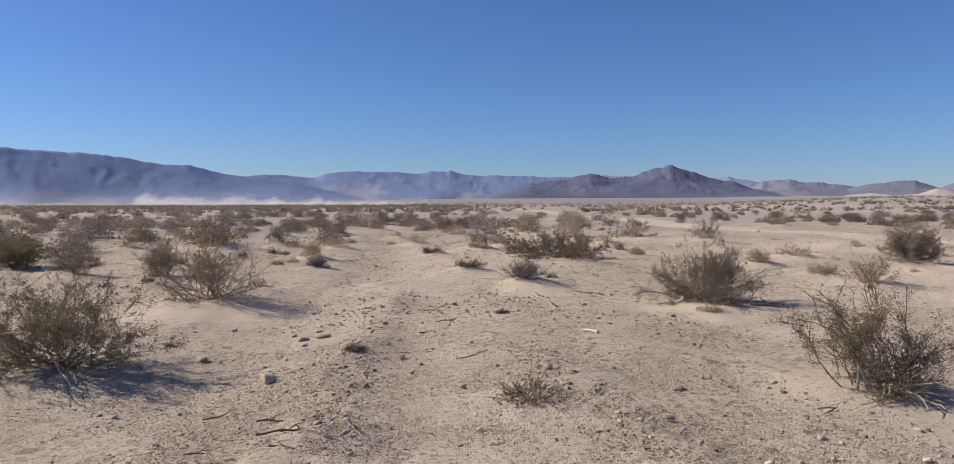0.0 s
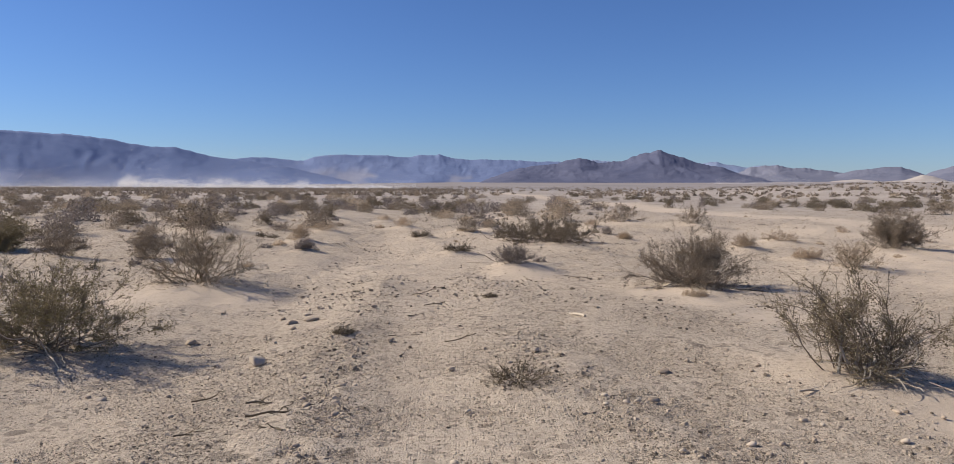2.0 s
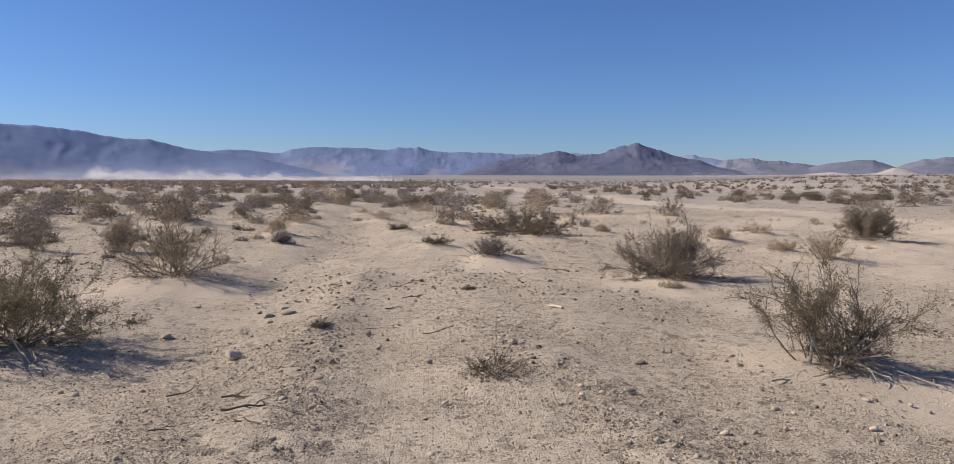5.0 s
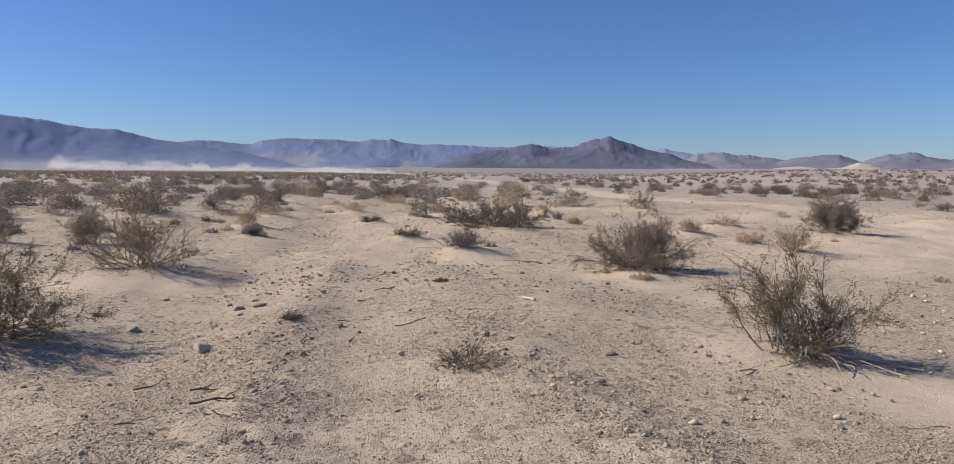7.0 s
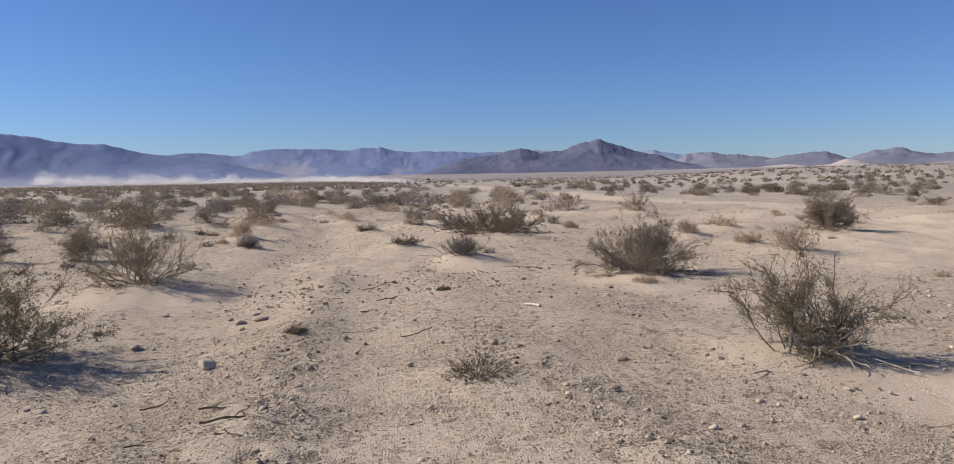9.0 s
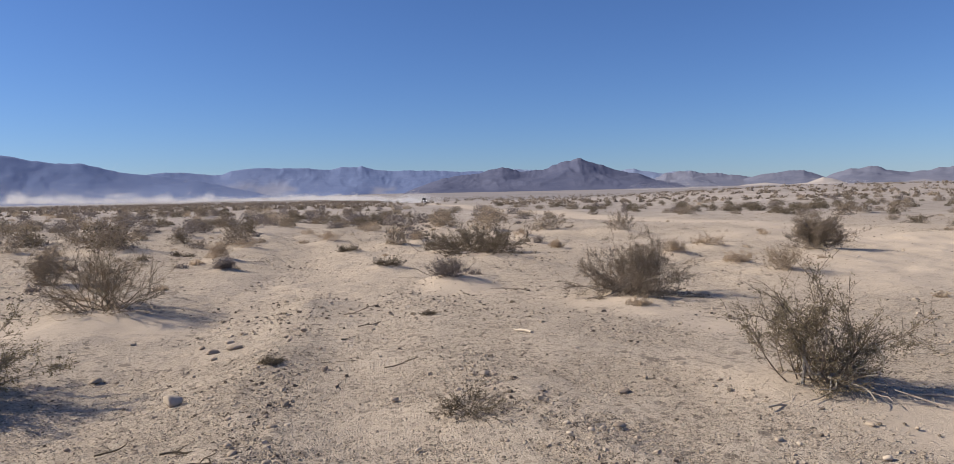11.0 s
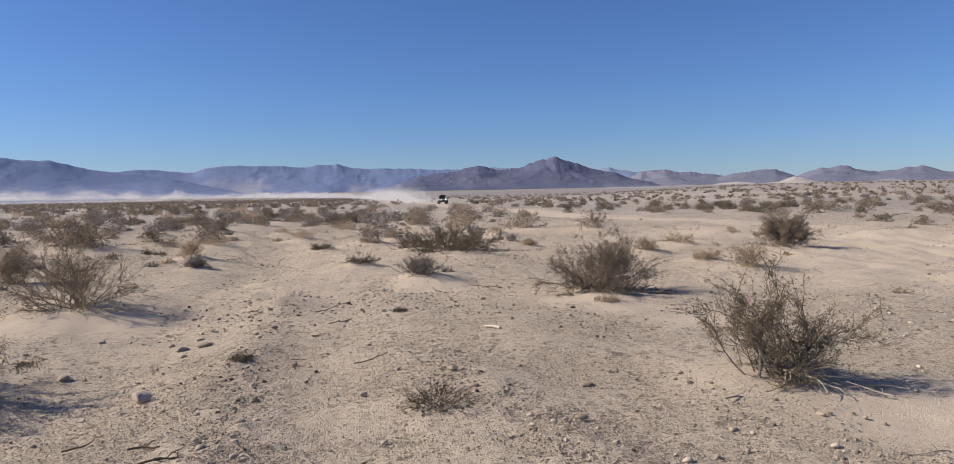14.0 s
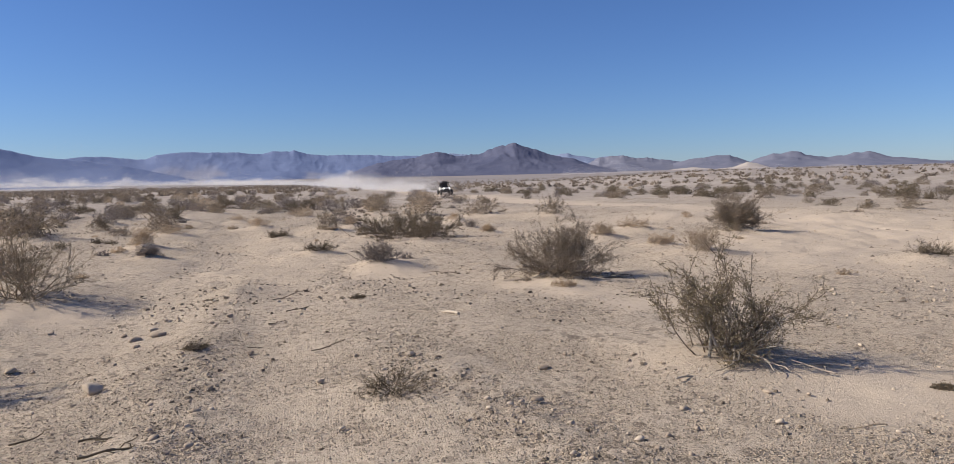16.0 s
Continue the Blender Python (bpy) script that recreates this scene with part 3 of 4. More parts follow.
def grow(rng, start, way, length, steps, jitter, lift):
    """Wavering shoots: points of shape (shoots, steps + 1, 3)."""
    points, p, d = [start], start, way
    for _ in range(steps):
        d = d + rng.normal(0, jitter, d.shape) + [0, 0, lift]
        d = d / np.linalg.norm(d, axis=1, keepdims=True)
        p = p + d * (length / steps)[:, None]
        points.append(p)
    return np.stack(points, 1)


def fork(rng, points, count, low, angle):
    """Places and directions for count side shoots on the given shoots."""
    n, k = points.shape[0], points.shape[1] - 1
    which = rng.integers(0, n, count)
    at = rng.uniform(low, 0.999, count) * k
    i = at.astype(int)
    f = (at - i)[:, None]
    a, b = points[which, i], points[which, i + 1]
    way = (b - a) / (np.linalg.norm(b - a, axis=1, keepdims=True) + 1e-9)
    way = way + rng.normal(0, angle, way.shape)
    return a * (1 - f) + b * f, way / np.linalg.norm(way, axis=1, keepdims=True)


def sticks(points, r0, r1):
    k = points.shape[1] - 1
    radii = np.linspace(r0, r1, k + 1)
    out = [(points[:, i], points[:, i + 1], np.full(len(points), radii[i]), np.full(len(points), radii[i + 1])) for i in range(k)]
    return [np.concatenate(c) for c in zip(*out)]


def rod(points, r0, r1):
    """One unbroken tapering stick of six sides along the given points."""
    n, sides = len(points), 6
    way = np.gradient(points, axis=0)
    way = way / (np.linalg.norm(way, axis=1, keepdims=True) + 1e-9)
    across = np.cross(way, [0, 0, 1.0])
    across = across / (np.linalg.norm(across, axis=1, keepdims=True) + 1e-9)
    over = np.cross(across, way)
    a = np.arange(sides) * 2 * math.pi / sides
    radius = np.linspace(r0, r1, n)[:, None, None]
    v = points[:, None] + radius * (across[:, None] * np.cos(a)[None, :, None] + over[:, None] * np.sin(a)[None, :, None])
    faces = [[i * sides + j, i * sides + (j + 1) % sides, (i + 1) * sides + (j + 1) % sides, (i + 1) * sides + j] for i in range(n - 1) for j in range(sides)]
    return v.reshape(-1, 3), faces + [list(range(sides)), list(range((n - 1) * sides, n * sides))]


def flakes(rng, centres, size, stretch=2.0):
    """Small four-cornered leaves turned every way."""
    n = len(centres)
    u, v = rng.normal(0, 1, (n, 3)), rng.normal(0, 1, (n, 3))
    u /= np.linalg.norm(u, axis=1, keepdims=True)
    v = np.cross(u, v)
    v /= np.linalg.norm(v, axis=1, keepdims=True)
    s = size * rng.uniform(0.6, 1.3, (n, 1))
    rows = [centres - u * s * stretch * 0.5, centres + v * s * 0.5, centres + u * s * stretch * 0.5, centres - v * s * 0.5]
    return np.stack(rows, 1).reshape(-1, 3), np.arange(n * 4).reshape(-1, 4)


KINDS = {
    # name, label, category, stems, side shoots, twigs, leaves, stem radius, lowest and highest rise, materials
    "creosote": ("creosote_bush", "olive-brown creosote bush with small leaves on bare sand", "bush", 46, 10, 5, 4.6, 0.0048, 3, 84, BARK, LEAF_GREEN),
    "brown": ("creosote_bush", "dense brown-olive creosote bush with a dark heart", "bush", 84, 10, 5, 7.5, 0.0042, 2, 84, BARK, LEAF_OLIVE),
    "open": ("creosote_bush", "open creosote bush with bleached dead branches at its foot", "bush", 30, 10, 6, 6.0, 0.0062, 0, 88, BARK, LEAF_LIT),
    "lush": ("creosote_bush", "leafy olive-green creosote bush on bare sand", "bush", 52, 10, 5, 10.0, 0.0038, 2, 84, BARK, LEAF_LUSH),
    "olive": ("desert_shrub", "dusty olive-brown desert shrub on a low sand mound", "bush", 42, 9, 5, 3.0, 0.0045, 10, 82, DRY, LEAF_OLIVE),
    "dry": ("dry_bush", "sparse dry tan bush with fanning bare branches", "bush", 50, 9, 5, 0.9, 0.0052, 2, 78, DRY, DRY),
    "straw": ("dry_bush", "straw-coloured dead bush rounded on a sand mound", "bush", 80, 6, 3, 1.6, 0.0028, 3, 86, STRAW, STRAW),
    "strawlow": ("dry_grass", "low straw-coloured dead grass on the sand", "grass", 80, 5, 3, 2.0, 0.003, 4, 60, STRAW, STRAW),
    "grey": ("grey_shrub", "dense grey leafless shrub on a low sand mound", "bush", 120, 7, 3, 1.0, 0.0035, 5, 86, GREY, GREY),
    "twigs": ("dead_plant", "tangle of dead brown twigs lying on the sand", "dry plant", 130, 5, 2, 0.6, 0.0038, 2, 38, TWIG_DARK, TWIG_DARK),
}


def joined(parts):
    shift = np.cumsum([0] + [len(v) for v, _ in parts])
    return np.concatenate([v for v, _ in parts]), np.concatenate([f + s for (_, f), s in zip(parts, shift)])


def build_shrub(kind, width, tall, seed, detail=1.0, leaf=0.013, close=False, far=False):
    """A shrub of many stems from one foot, with side shoots, twigs and leaves; the stems of close ones are parts of their own."""
    rng = np.random.default_rng(seed)
    name, label, category, stems, sides, twigs, leaves, thick, low, high, wood, foliage = KINDS[kind]
    thing = tagged(new(name), label, category)
    if far:
        sides, twigs = (6, 3) if far == 1 else (4, 1)
    stems = max(8, int(stems * detail * (2.4 if width > 3 else 1)))
    if far == 2:
        stems = min(stems, 12)
    turn, rise = rng.uniform(0, 2 * math.pi, stems), np.radians(low + (high - low) * rng.uniform(0, 1, stems))
    if kind == "open":
        order = rng.permutation(stems)
        turn = 2 * math.pi * (np.arange(stems) + rng.uniform(0, 1, stems)) / stems
        rise = np.radians(low + (high - low) * ((order + rng.uniform(0, 1, stems)) / stems) ** 1.3)
    lump = 1 + 0.14 * np.sin(turn * 2 + seed) + 0.10 * np.sin(turn * 5 + 2 * seed)
    out, up = np.cos(rise) ** 0.65 * 0.5 * width, np.sin(rise) ** 0.75 * 0.95 * tall
    if kind == "open":
        side_on = np.cos(turn)
        up = up * (0.97 - 0.17 * side_on)
        out = out * (0.66 + 0.12 * side_on)
    tip = np.stack([out * np.cos(turn), out * np.sin(turn), up], 1)
    tip = tip * (lump * rng.uniform(0.68, 1.0, stems))[:, None]
    reach = np.linalg.norm(tip, axis=1)
    way = tip / reach[:, None]
    foot = (0.10 if kind == "open" else 0.15 if width > 3 else 0.09) * width
    start = np.stack([rng.normal(0, foot, stems), rng.normal(0, foot, stems), np.full(stems, -0.04)], 1)
    main = grow(rng, start, way, reach * (1.08 if kind == "open" else 1), 3 if far else 8 if kind == "open" else 6, 0.22 if kind == "open" else 0.16, 0.0 if kind == "open" else 0.03)
    p, d = fork(rng, main, stems * sides, 0.30 if kind == "open" else 0.38, 0.6)
    side = grow(rng, p, d, rng.uniform(0.12, 0.34, len(p)) * (0.9 if width > 3 else tall), 1 if far > 1 else 3, 0.24, 0.04)
    p, d = fork(rng, side, int(len(side) * twigs), 0.1, 0.65)
    twig = grow(rng, p, d, rng.uniform(0.05, 0.15, len(p)) * tall, 1 if far or detail < 1 or stems > 70 else 2, 0.3, 0.04)
    for shoots in (main, side, twig):
        shoots[:, :, 2] = np.maximum(shoots[:, :, 2], -0.03)
    fat = thick * (0.6 + 0.5 * width)
    thin = 1.0 / math.sqrt(detail)
    small = [prisms(*sticks(side, fat * 0.45 * thin, fat * 0.26 * thin)), prisms(*sticks(twig, fat * 0.27 * thin, fat * 0.18 * thin))]
    if close:
        for k in range(stems):
            v, f = prisms(*sticks(main[k:k + 1], fat, fat * 0.4))
            piece("stem", mesh_of("stem", v, f, wood), thing)
    else:
        small.append(prisms(*sticks(main, fat, fat * 0.4)))
    tagged(piece("brushwood", mesh_of("brushwood", *joined(small), wood), thing), kind="stuff")
    count = int(len(twig) * leaves)
    if count:
        p, _ = fork(rng, twig, count, 0.05, 0.3)
        p = p + rng.normal(0, 0.018, p.shape)
        if far:
            p = p[:len(p) // 2]
            n = {1: 560, 2: 480, 3: 110}[far]
            d = rng.normal(0, 1, (n, 3))
            d[:, 2] = np.abs(d[:, 2])
            d = d / np.linalg.norm(d, axis=1, keepdims=True)
            lumpy = 0.82 + 0.3 * np.array([noise.noise(Vector(q) * 2.6 + Vector((seed, 0, 0))) for q in d.tolist()])
            d = d * (rng.uniform(0.12, 1, n) ** 0.5 * lumpy)[:, None] * [0.5 * width, 0.5 * width, tall]
            p = np.concatenate([p, d])
        p[:, 2] = np.maximum(p[:, 2], 0.01)
        tagged(piece("foliage", mesh_of("foliage", *flakes(rng, p, leaf), foliage), thing), kind="stuff")
    if close and kind in ("creosote", "lush", "brown", "open"):
        turn = rng.uniform(-1.0, 0.9, 16) + np.where(np.arange(16) % 4 == 0, 3.1, 0)
        way = np.stack([np.cos(turn), np.sin(turn) - 0.3, np.full(16, 0.15)], 1)
        dead = grow(rng, np.zeros((16, 3)) + [0.05, -0.12, 0.05], way, rng.uniform(0.35, 0.62, 16) * width, 7, 0.34, -0.03)
        dead[:, :, 2] = np.maximum(dead[:, :, 2], 0.0)
        for k in range(16):
            v, f = prisms(*sticks(dead[k:k + 1], 0.010, 0.004))
            piece("dead_branch", mesh_of("dead_branch", v, f, BARK_DEAD), thing, "bleached bare branch")
    if kind == "open":
        for k, (x, y, lean, size) in enumerate(((-0.16, -0.10, -4, 0.44), (-0.06, -0.14, -16, 0.34), (-0.01, -0.05, 14, 0.30))):
            way = np.array([[math.sin(radians(lean)), 0.05, math.cos(radians(lean))]])
            stub = grow(rng, np.array([[x, y, 0.0]]), way, np.array([size]), 5, 0.08, 0.0)
            piece("dead_stem", mesh_of("dead_stem", *rod(stub[0], 0.016, 0.010), BARK_DEAD), thing, "bleached dead stem")
    return thing


def plant_named_shrubs():
    stock = {}
    for n, (kind, x, y, w, tall, mound) in enumerate(SHRUBS):
        away = math.hypot(x, y)
        at = pose(x, y, spot(x, y) - 0.01, 0, 0, (n * 67) % 360 if away > 9 else 0)
        if away < 24:
            shrub = build_shrub(kind, w, tall, 100 + n, 1.0, 0.010 if away < 16 else 0.014, away < 14 and kind in ("creosote", "lush", "brown", "open", "dry"))
            shrub.matrix_basis = at
            shrub["group"] = "shrubs on the plain"
            continue
        key = (kind, n % 3)
        if key not in stock:
            stock[key] = build_shrub(kind, 1.5, 0.9, 300 + n, 0.5, 0.030, far=1)
            stock[key]["group"] = "shrubs on the plain"
            shrub = stock[key]
        else:
            shrub = copy_thing(stock[key], pose(0, 0, 0))
        shrub.matrix_basis = at @ Matrix.Diagonal((w / 1.5, w / 1.5, tall / 0.9, 1))


plant_named_shrubs()


def plant_far_shrubs():
    """Shrubs scattered over the plain: those to 130 m as things, those beyond as one belt of brush."""
    rng = np.random.default_rng(5)
    low = [build_shrub(kind, 1.6, 0.85, 500 + n, 0.24, 0.050, far=2) for n, kind in enumerate(("creosote", "olive", "grey", "dry", "straw"))]
    for n, (kind, x, y, w, tall, mound) in enumerate(SCATTERED):
        at = pose(x, y, spot(x, y) - 0.02, 0, 0, rng.uniform(0, 360)) @ Matrix.Diagonal((w / 1.6, w / 1.6, tall / 0.85, 1))
        shrub = low[n] if n < 5 else copy_thing(low[kind], pose(0, 0, 0))
        shrub.matrix_basis = at
        shrub["group"] = "shrubs on the plain"
    tuft = [build_shrub(kind, 0.5, 0.2, 560 + n, 0.2, 0.03, far=3) for n, kind in enumerate(("strawlow", "twigs", "grey", "dry"))]
    for n in range(150):
        az, r = math.radians(rng.uniform(-36, 12 if n % 4 else 50)), 13 * (55 / 13) ** rng.uniform(0, 1)
        x, y = r * math.sin(az), r * math.cos(az)
        s = rng.uniform(0.3, 0.75) * (1 + r / 60)
        one = np.array([x]), np.array([y])
        if n > 3 and (near_line(*one, WASH)[0] < 1.6 or (r < 22 and -4 < math.degrees(az) < 12)):
            continue
        plant = tuft[n] if n < 4 else copy_thing(tuft[n % 4], pose(0, 0, 0))
        plant.matrix_basis = pose(x, y, spot(x, y) - 0.01, 0, 0, rng.uniform(0, 360)) @ Matrix.Diagonal((s, s, s, 1))
        plant["group"] = "tufts between the shrubs"
    count = 4200
    az, r = np.radians(rng.uniform(-48, 60, count)), 130 * (900 / 130) ** rng.uniform(0, 1, count)
    keep = (np.degrees(az) < 4) | (rng.uniform(0, 1, count) < 0.55)
    keep &= ~((np.degrees(az) > 0.5) & (np.degrees(az) < 9) & (r < 250) & (rng.uniform(0, 1, count) < 0.9))
    az, r = az[keep], r[keep]
    az, r = np.append(az, np.radians(rng.uniform(-46, 0, 1500))), np.append(r, rng.uniform(230, 450, 1500))
    x, y = r * np.sin(az), r * np.cos(az)
    size = rng.uniform(0.4, 1.0, len(x)) * (1 + r / 900)
    leaves = 22
    c = rng.normal(0, 1, (len(x), leaves, 3)) * [0.42, 0.42, 0.3]
    c[:, :, 2] = np.abs(c[:, :, 2]) + 0.1
    c = c * size[:, None, None] + np.stack([x, y, height(x, y)], 1)[:, None, :]
    v, f = flakes(rng, c.reshape(-1, 3), 0.32, 1.5)
    tagged(new("distant_brush", mesh_of("distant_brush", v, f, LEAF_OLIVE)), "belt of dark grey-olive brush far out on the plain", "brush", kind="stuff")


plant_far_shrubs()


# ---- stones, gravel and sticks ----
def stone_mesh(seed, size, flat, material):
    rng = np.random.default_rng(seed)
    bm = bmesh.new()
    bmesh.ops.create_icosphere(bm, subdivisions=3 if size > 0.08 else 2, radius=0.5)
    push = rng.normal(0, 1, (5, 3))
    for v in bm.verts:
        d = v.co.normalized()
        cut = min([1.0] + [0.84 / max(0.5, d.dot(Vector(p).normalized()) * 1.25) for p in push])
        v.co = d * 0.5 * cut * (1 + 0.16 * noise.noise(d * 2.2 + Vector((seed, 0, 0))) + 0.07 * noise.noise(d * 6 + Vector((0, seed, 0))))
        v.co = Vector((v.co.x * size, v.co.y * size * 0.75, v.co.z * size * flat))
    data = bpy.data.meshes.new("stone")
    bm.to_mesh(data)
    bm.free()
    data.materials.append(material)
    data.shade_smooth()
    return data


NAMED_STONES = [
    # x, y, size, flatness, turn, material, label
    (-1.87, 7.38, 0.175, 0.68, 20, PALE_STONE, "pale round stone lying in the wash"),
    (-1.80, 9.72, 0.20, 0.40, 5, STONE, "flat tan stone in a small heap"),
    (-2.02, 9.62, 0.17, 0.45, 40, STONE, "flat tan stone in a small heap"),
    (-2.22, 9.98, 0.10, 0.6, 80, DARK_STONE, "dark small stone beside the heap"),
    (-1.92, 10.12, 0.12, 0.5, 10, PALE_STONE, "pale small stone beside the heap"),
    (-1.93, 9.25, 0.09, 0.5, 60, STONE, "small tan stone in the wash"),
    (-3.54, 9.14, 0.11, 0.5, 30, DARK_STONE, "brown stone near the creosote bush"),
    (-2.94, 8.57, 0.14, 0.4, 70, STONE, "flat grey-tan stone half sunk in sand"),
    (-2.72, 8.52, 0.06, 0.6, 70, STONE, "small tan stone on the sand"),
    (-2.93, 6.42, 0.11, 0.35, 15, PALE_STONE, "pale flat stone on the sand"),
    (-3.05, 6.47, 0.06, 0.5, 15, DARK_STONE, "small dark stone on the sand"),
    (-0.86, 6.25, 0.09, 0.6, 15, STONE, "small tan stone on the berm"),
    (-1.02, 10.1, 0.10, 0.5, 35, STONE, "small tan stone on the berm"),
    (0.05, 6.85, 0.08, 0.5, 15, STONE, "small tan stone between the ruts"),
    (-0.62, 8.1, 0.09, 0.5, 75, DARK_STONE, "dark small stone between the ruts"),
    (0.86, 7.25, 0.10, 0.5, 15, PALE_STONE, "pale stone on the gravel berm"),
    (2.03, 4.89, 0.075, 0.5, 15, PALE_STONE, "pale stone on the gravel"),
    (2.25, 4.92, 0.06, 0.5, 35, DARK_STONE, "dark pebble on the gravel"),
    (1.95, 6.62, 0.12, 0.4, 25, DARK_STONE, "dark flat stone on the gravel"),
    (1.62, 5.75, 0.10, 0.4, 5, DARK_STONE, "dark flat stone on the gravel"),
    (3.1, 4.95, 0.07, 0.6, 5, PALE_STONE, "pale stone on the gravel"),
    (2.6, 5.35, 0.08, 0.5, 50, STONE, "tan stone on the gravel"),
    (2.7, 5.28, 0.05, 0.5, 90, PALE_STONE, "pale pebble on the gravel"),
    (1.95, 8.1, 0.09, 0.5, 5, PALE_STONE, "pale stone on the gravel"),
    (-1.05, 5.75, 0.08, 0.5, 60, DARK_STONE, "dark clod on the berm"),
    (-1.12, 5.95, 0.065, 0.5, 20, DARK_STONE, "dark clod on the berm"),
    (-0.8, 5.55, 0.075, 0.5, 60, DARK_STONE, "dark clod on the berm"),
]


def lay_stones():
    for n, (x, y, size, flat, turn, material, label) in enumerate(NAMED_STONES):
        ob = tagged(new("stone", stone_mesh(n, size, flat, material)), label, "stone", "stones on the sand")
        ob.matrix_basis = pose(x, y, spot(x, y) + size * flat * 0.32, 6 * math.sin(n), 8 * math.cos(3 * n), turn)
    stock = [stone_mesh(40 + n, 0.05, 0.55, (STONE, DARK_STONE, PALE_STONE, DARK_STONE)[n % 4]) for n in range(8)]
    rng = np.random.default_rng(8)
    for n in range(230):
        az, r = math.radians(rng.uniform(-34, 48)), 3.6 * (16 / 3.6) ** rng.uniform(0, 1)
        x, y = r * math.sin(az), r * math.cos(az)
        if n % 3 == 0:
            line = BERM_L if n % 2 else BERM_R
            k = rng.integers(0, len(line) - 1)
            f = rng.uniform()
            x = line[k][0] * (1 - f) + line[k + 1][0] * f + rng.normal(0, 0.25)
            y = line[k][1] * (1 - f) + line[k + 1][1] * f + rng.normal(0, 0.25)
            if y < 3.4:
                continue
        ob = tagged(new("stone", stock[n % 8]), "small weathered stone on the gravelly sand", "stone", "stones on the sand")
        s = rng.uniform(0.5, 1.25) * (0.8 + 0.03 * r)
        ob.matrix_basis = pose(x, y, spot(x, y) + 0.008 * s, rng.uniform(-12, 12), rng.uniform(-12, 12), rng.uniform(0, 360)) @ Matrix.Diagonal((s, s, s, 1))


lay_stones()


def scatter_gravel():
    """Loose pebbles, thicker on the berms and thin on blown sand."""
    rng = np.random.default_rng(12)
    count = 130000
    az, r = np.radians(rng.uniform(-38, 52, count)), 3.2 * (34 / 3.2) ** (rng.uniform(0, 1, count) ** 1.25)
    x, y = r * np.sin(az), r * np.cos(az)
    berm = on_berm(x, y)
    patch = step01(-0.6, 0.6, layered(x * 0.8, y * 0.8, 3, 5))
    chance = np.clip((1 - sandiness(x, y)) * (0.16 + 0.4 * patch) + 0.06 * berm * patch, 0, 1)
    keep = rng.uniform(0, 1, count) < chance
    x, y, r, berm = x[keep], y[keep], r[keep], berm[keep]
    size = (0.0020 + 0.00036 * np.minimum(r, 15)) * np.exp(rng.normal(0, 0.5, len(x))) * (1 + 0.5 * berm)
    az, r = np.radians(rng.uniform(-38, 52, 62000)), 10 * (56 / 10) ** (rng.uniform(0, 1, 62000) ** 0.62)
    sx, sy = r * np.sin(az), r * np.cos(az)
    keep = rng.uniform(0, 1, 62000) < (1 - 0.85 * sandiness(sx, sy)) * (0.25 + 0.75 * step01(-0.5, 0.6, layered(sx * 0.3, sy * 0.3, 2, 6)))
    x, y, size = np.append(x, sx[keep]), np.append(y, sy[keep]), np.append(size, (0.006 + 0.00068 * r[keep]) * np.exp(rng.normal(0, 0.5, keep.sum())))
    az, r = np.radians(rng.uniform(-38, 52, 26000)), 3.2 * (17 / 3.2) ** rng.uniform(0, 1, 26000)
    sx, sy = r * np.sin(az), r * np.cos(az)
    rim = np.maximum(on_berm(sx, sy), 0.85 * np.exp(-(near_line(sx, sy, STONY) / 0.55) ** 2))
    keep = rng.uniform(0, 1, 26000) < (1 - sandiness(sx, sy)) * (0.16 + 0.35 * step01(0, 0.6, layered(sx * 0.5, sy * 0.5, 2, 16)) + 0.45 * rim)
    x, y, size = np.append(x, sx[keep]), np.append(y, sy[keep]), np.append(size, (0.0036 + 0.0030 * rim[keep] + 0.00050 * r[keep]) * np.exp(rng.normal(0, 0.4, keep.sum())))
    az, r = np.radians(rng.uniform(-38, 52, 120000)), 3.6 * (10 / 3.6) ** rng.uniform(0, 1, 120000)
    sx, sy = r * np.sin(az), r * np.cos(az)
    keep = rng.uniform(0, 1, 120000) < (1 - sandiness(sx, sy)) ** 2 * 0.8
    x, y, size = np.append(x, sx[keep]), np.append(y, sy[keep]), np.append(size, np.minimum((0.0030 + 0.00060 * r[keep]) * np.exp(rng.normal(0, 0.3, keep.sum())), 0.0084))
    size, big = np.minimum(size, 0.045), (size > 0.0085) & (np.hypot(x, y) < 14)
    z = height(x, y)
    parts = []
    ring = np.array([[1, 0.1], [0.1, 1], [-1, -0.1], [0.1, -1]])
    flat = np.concatenate([np.append(ring, np.zeros((4, 1)) - 0.25, 1), [[0, 0, 0.72]]])
    block = np.concatenate([np.append(ring, np.zeros((4, 1)) - 0.3, 1), np.append(ring * 0.66, np.zeros((4, 1)) + 0.72, 1)])
    for some, base, faces in ((~big, flat, [[0, 1, 4], [1, 2, 4], [2, 3, 4], [3, 0, 4]]),
                              (big, block, [[0, 1, 5], [0, 5, 4], [1, 2, 6], [1, 6, 5], [2, 3, 7], [2, 7, 6], [3, 0, 4], [3, 4, 7], [4, 5, 6], [4, 6, 7]])):
        n = int(some.sum())
        v = base[None] * rng.uniform(0.75, 1.25, (n, len(base), 1)) * rng.uniform(0.75, 1.25, (n, 1, 3)) + rng.normal(0, 0.10, (n, len(base), 3))
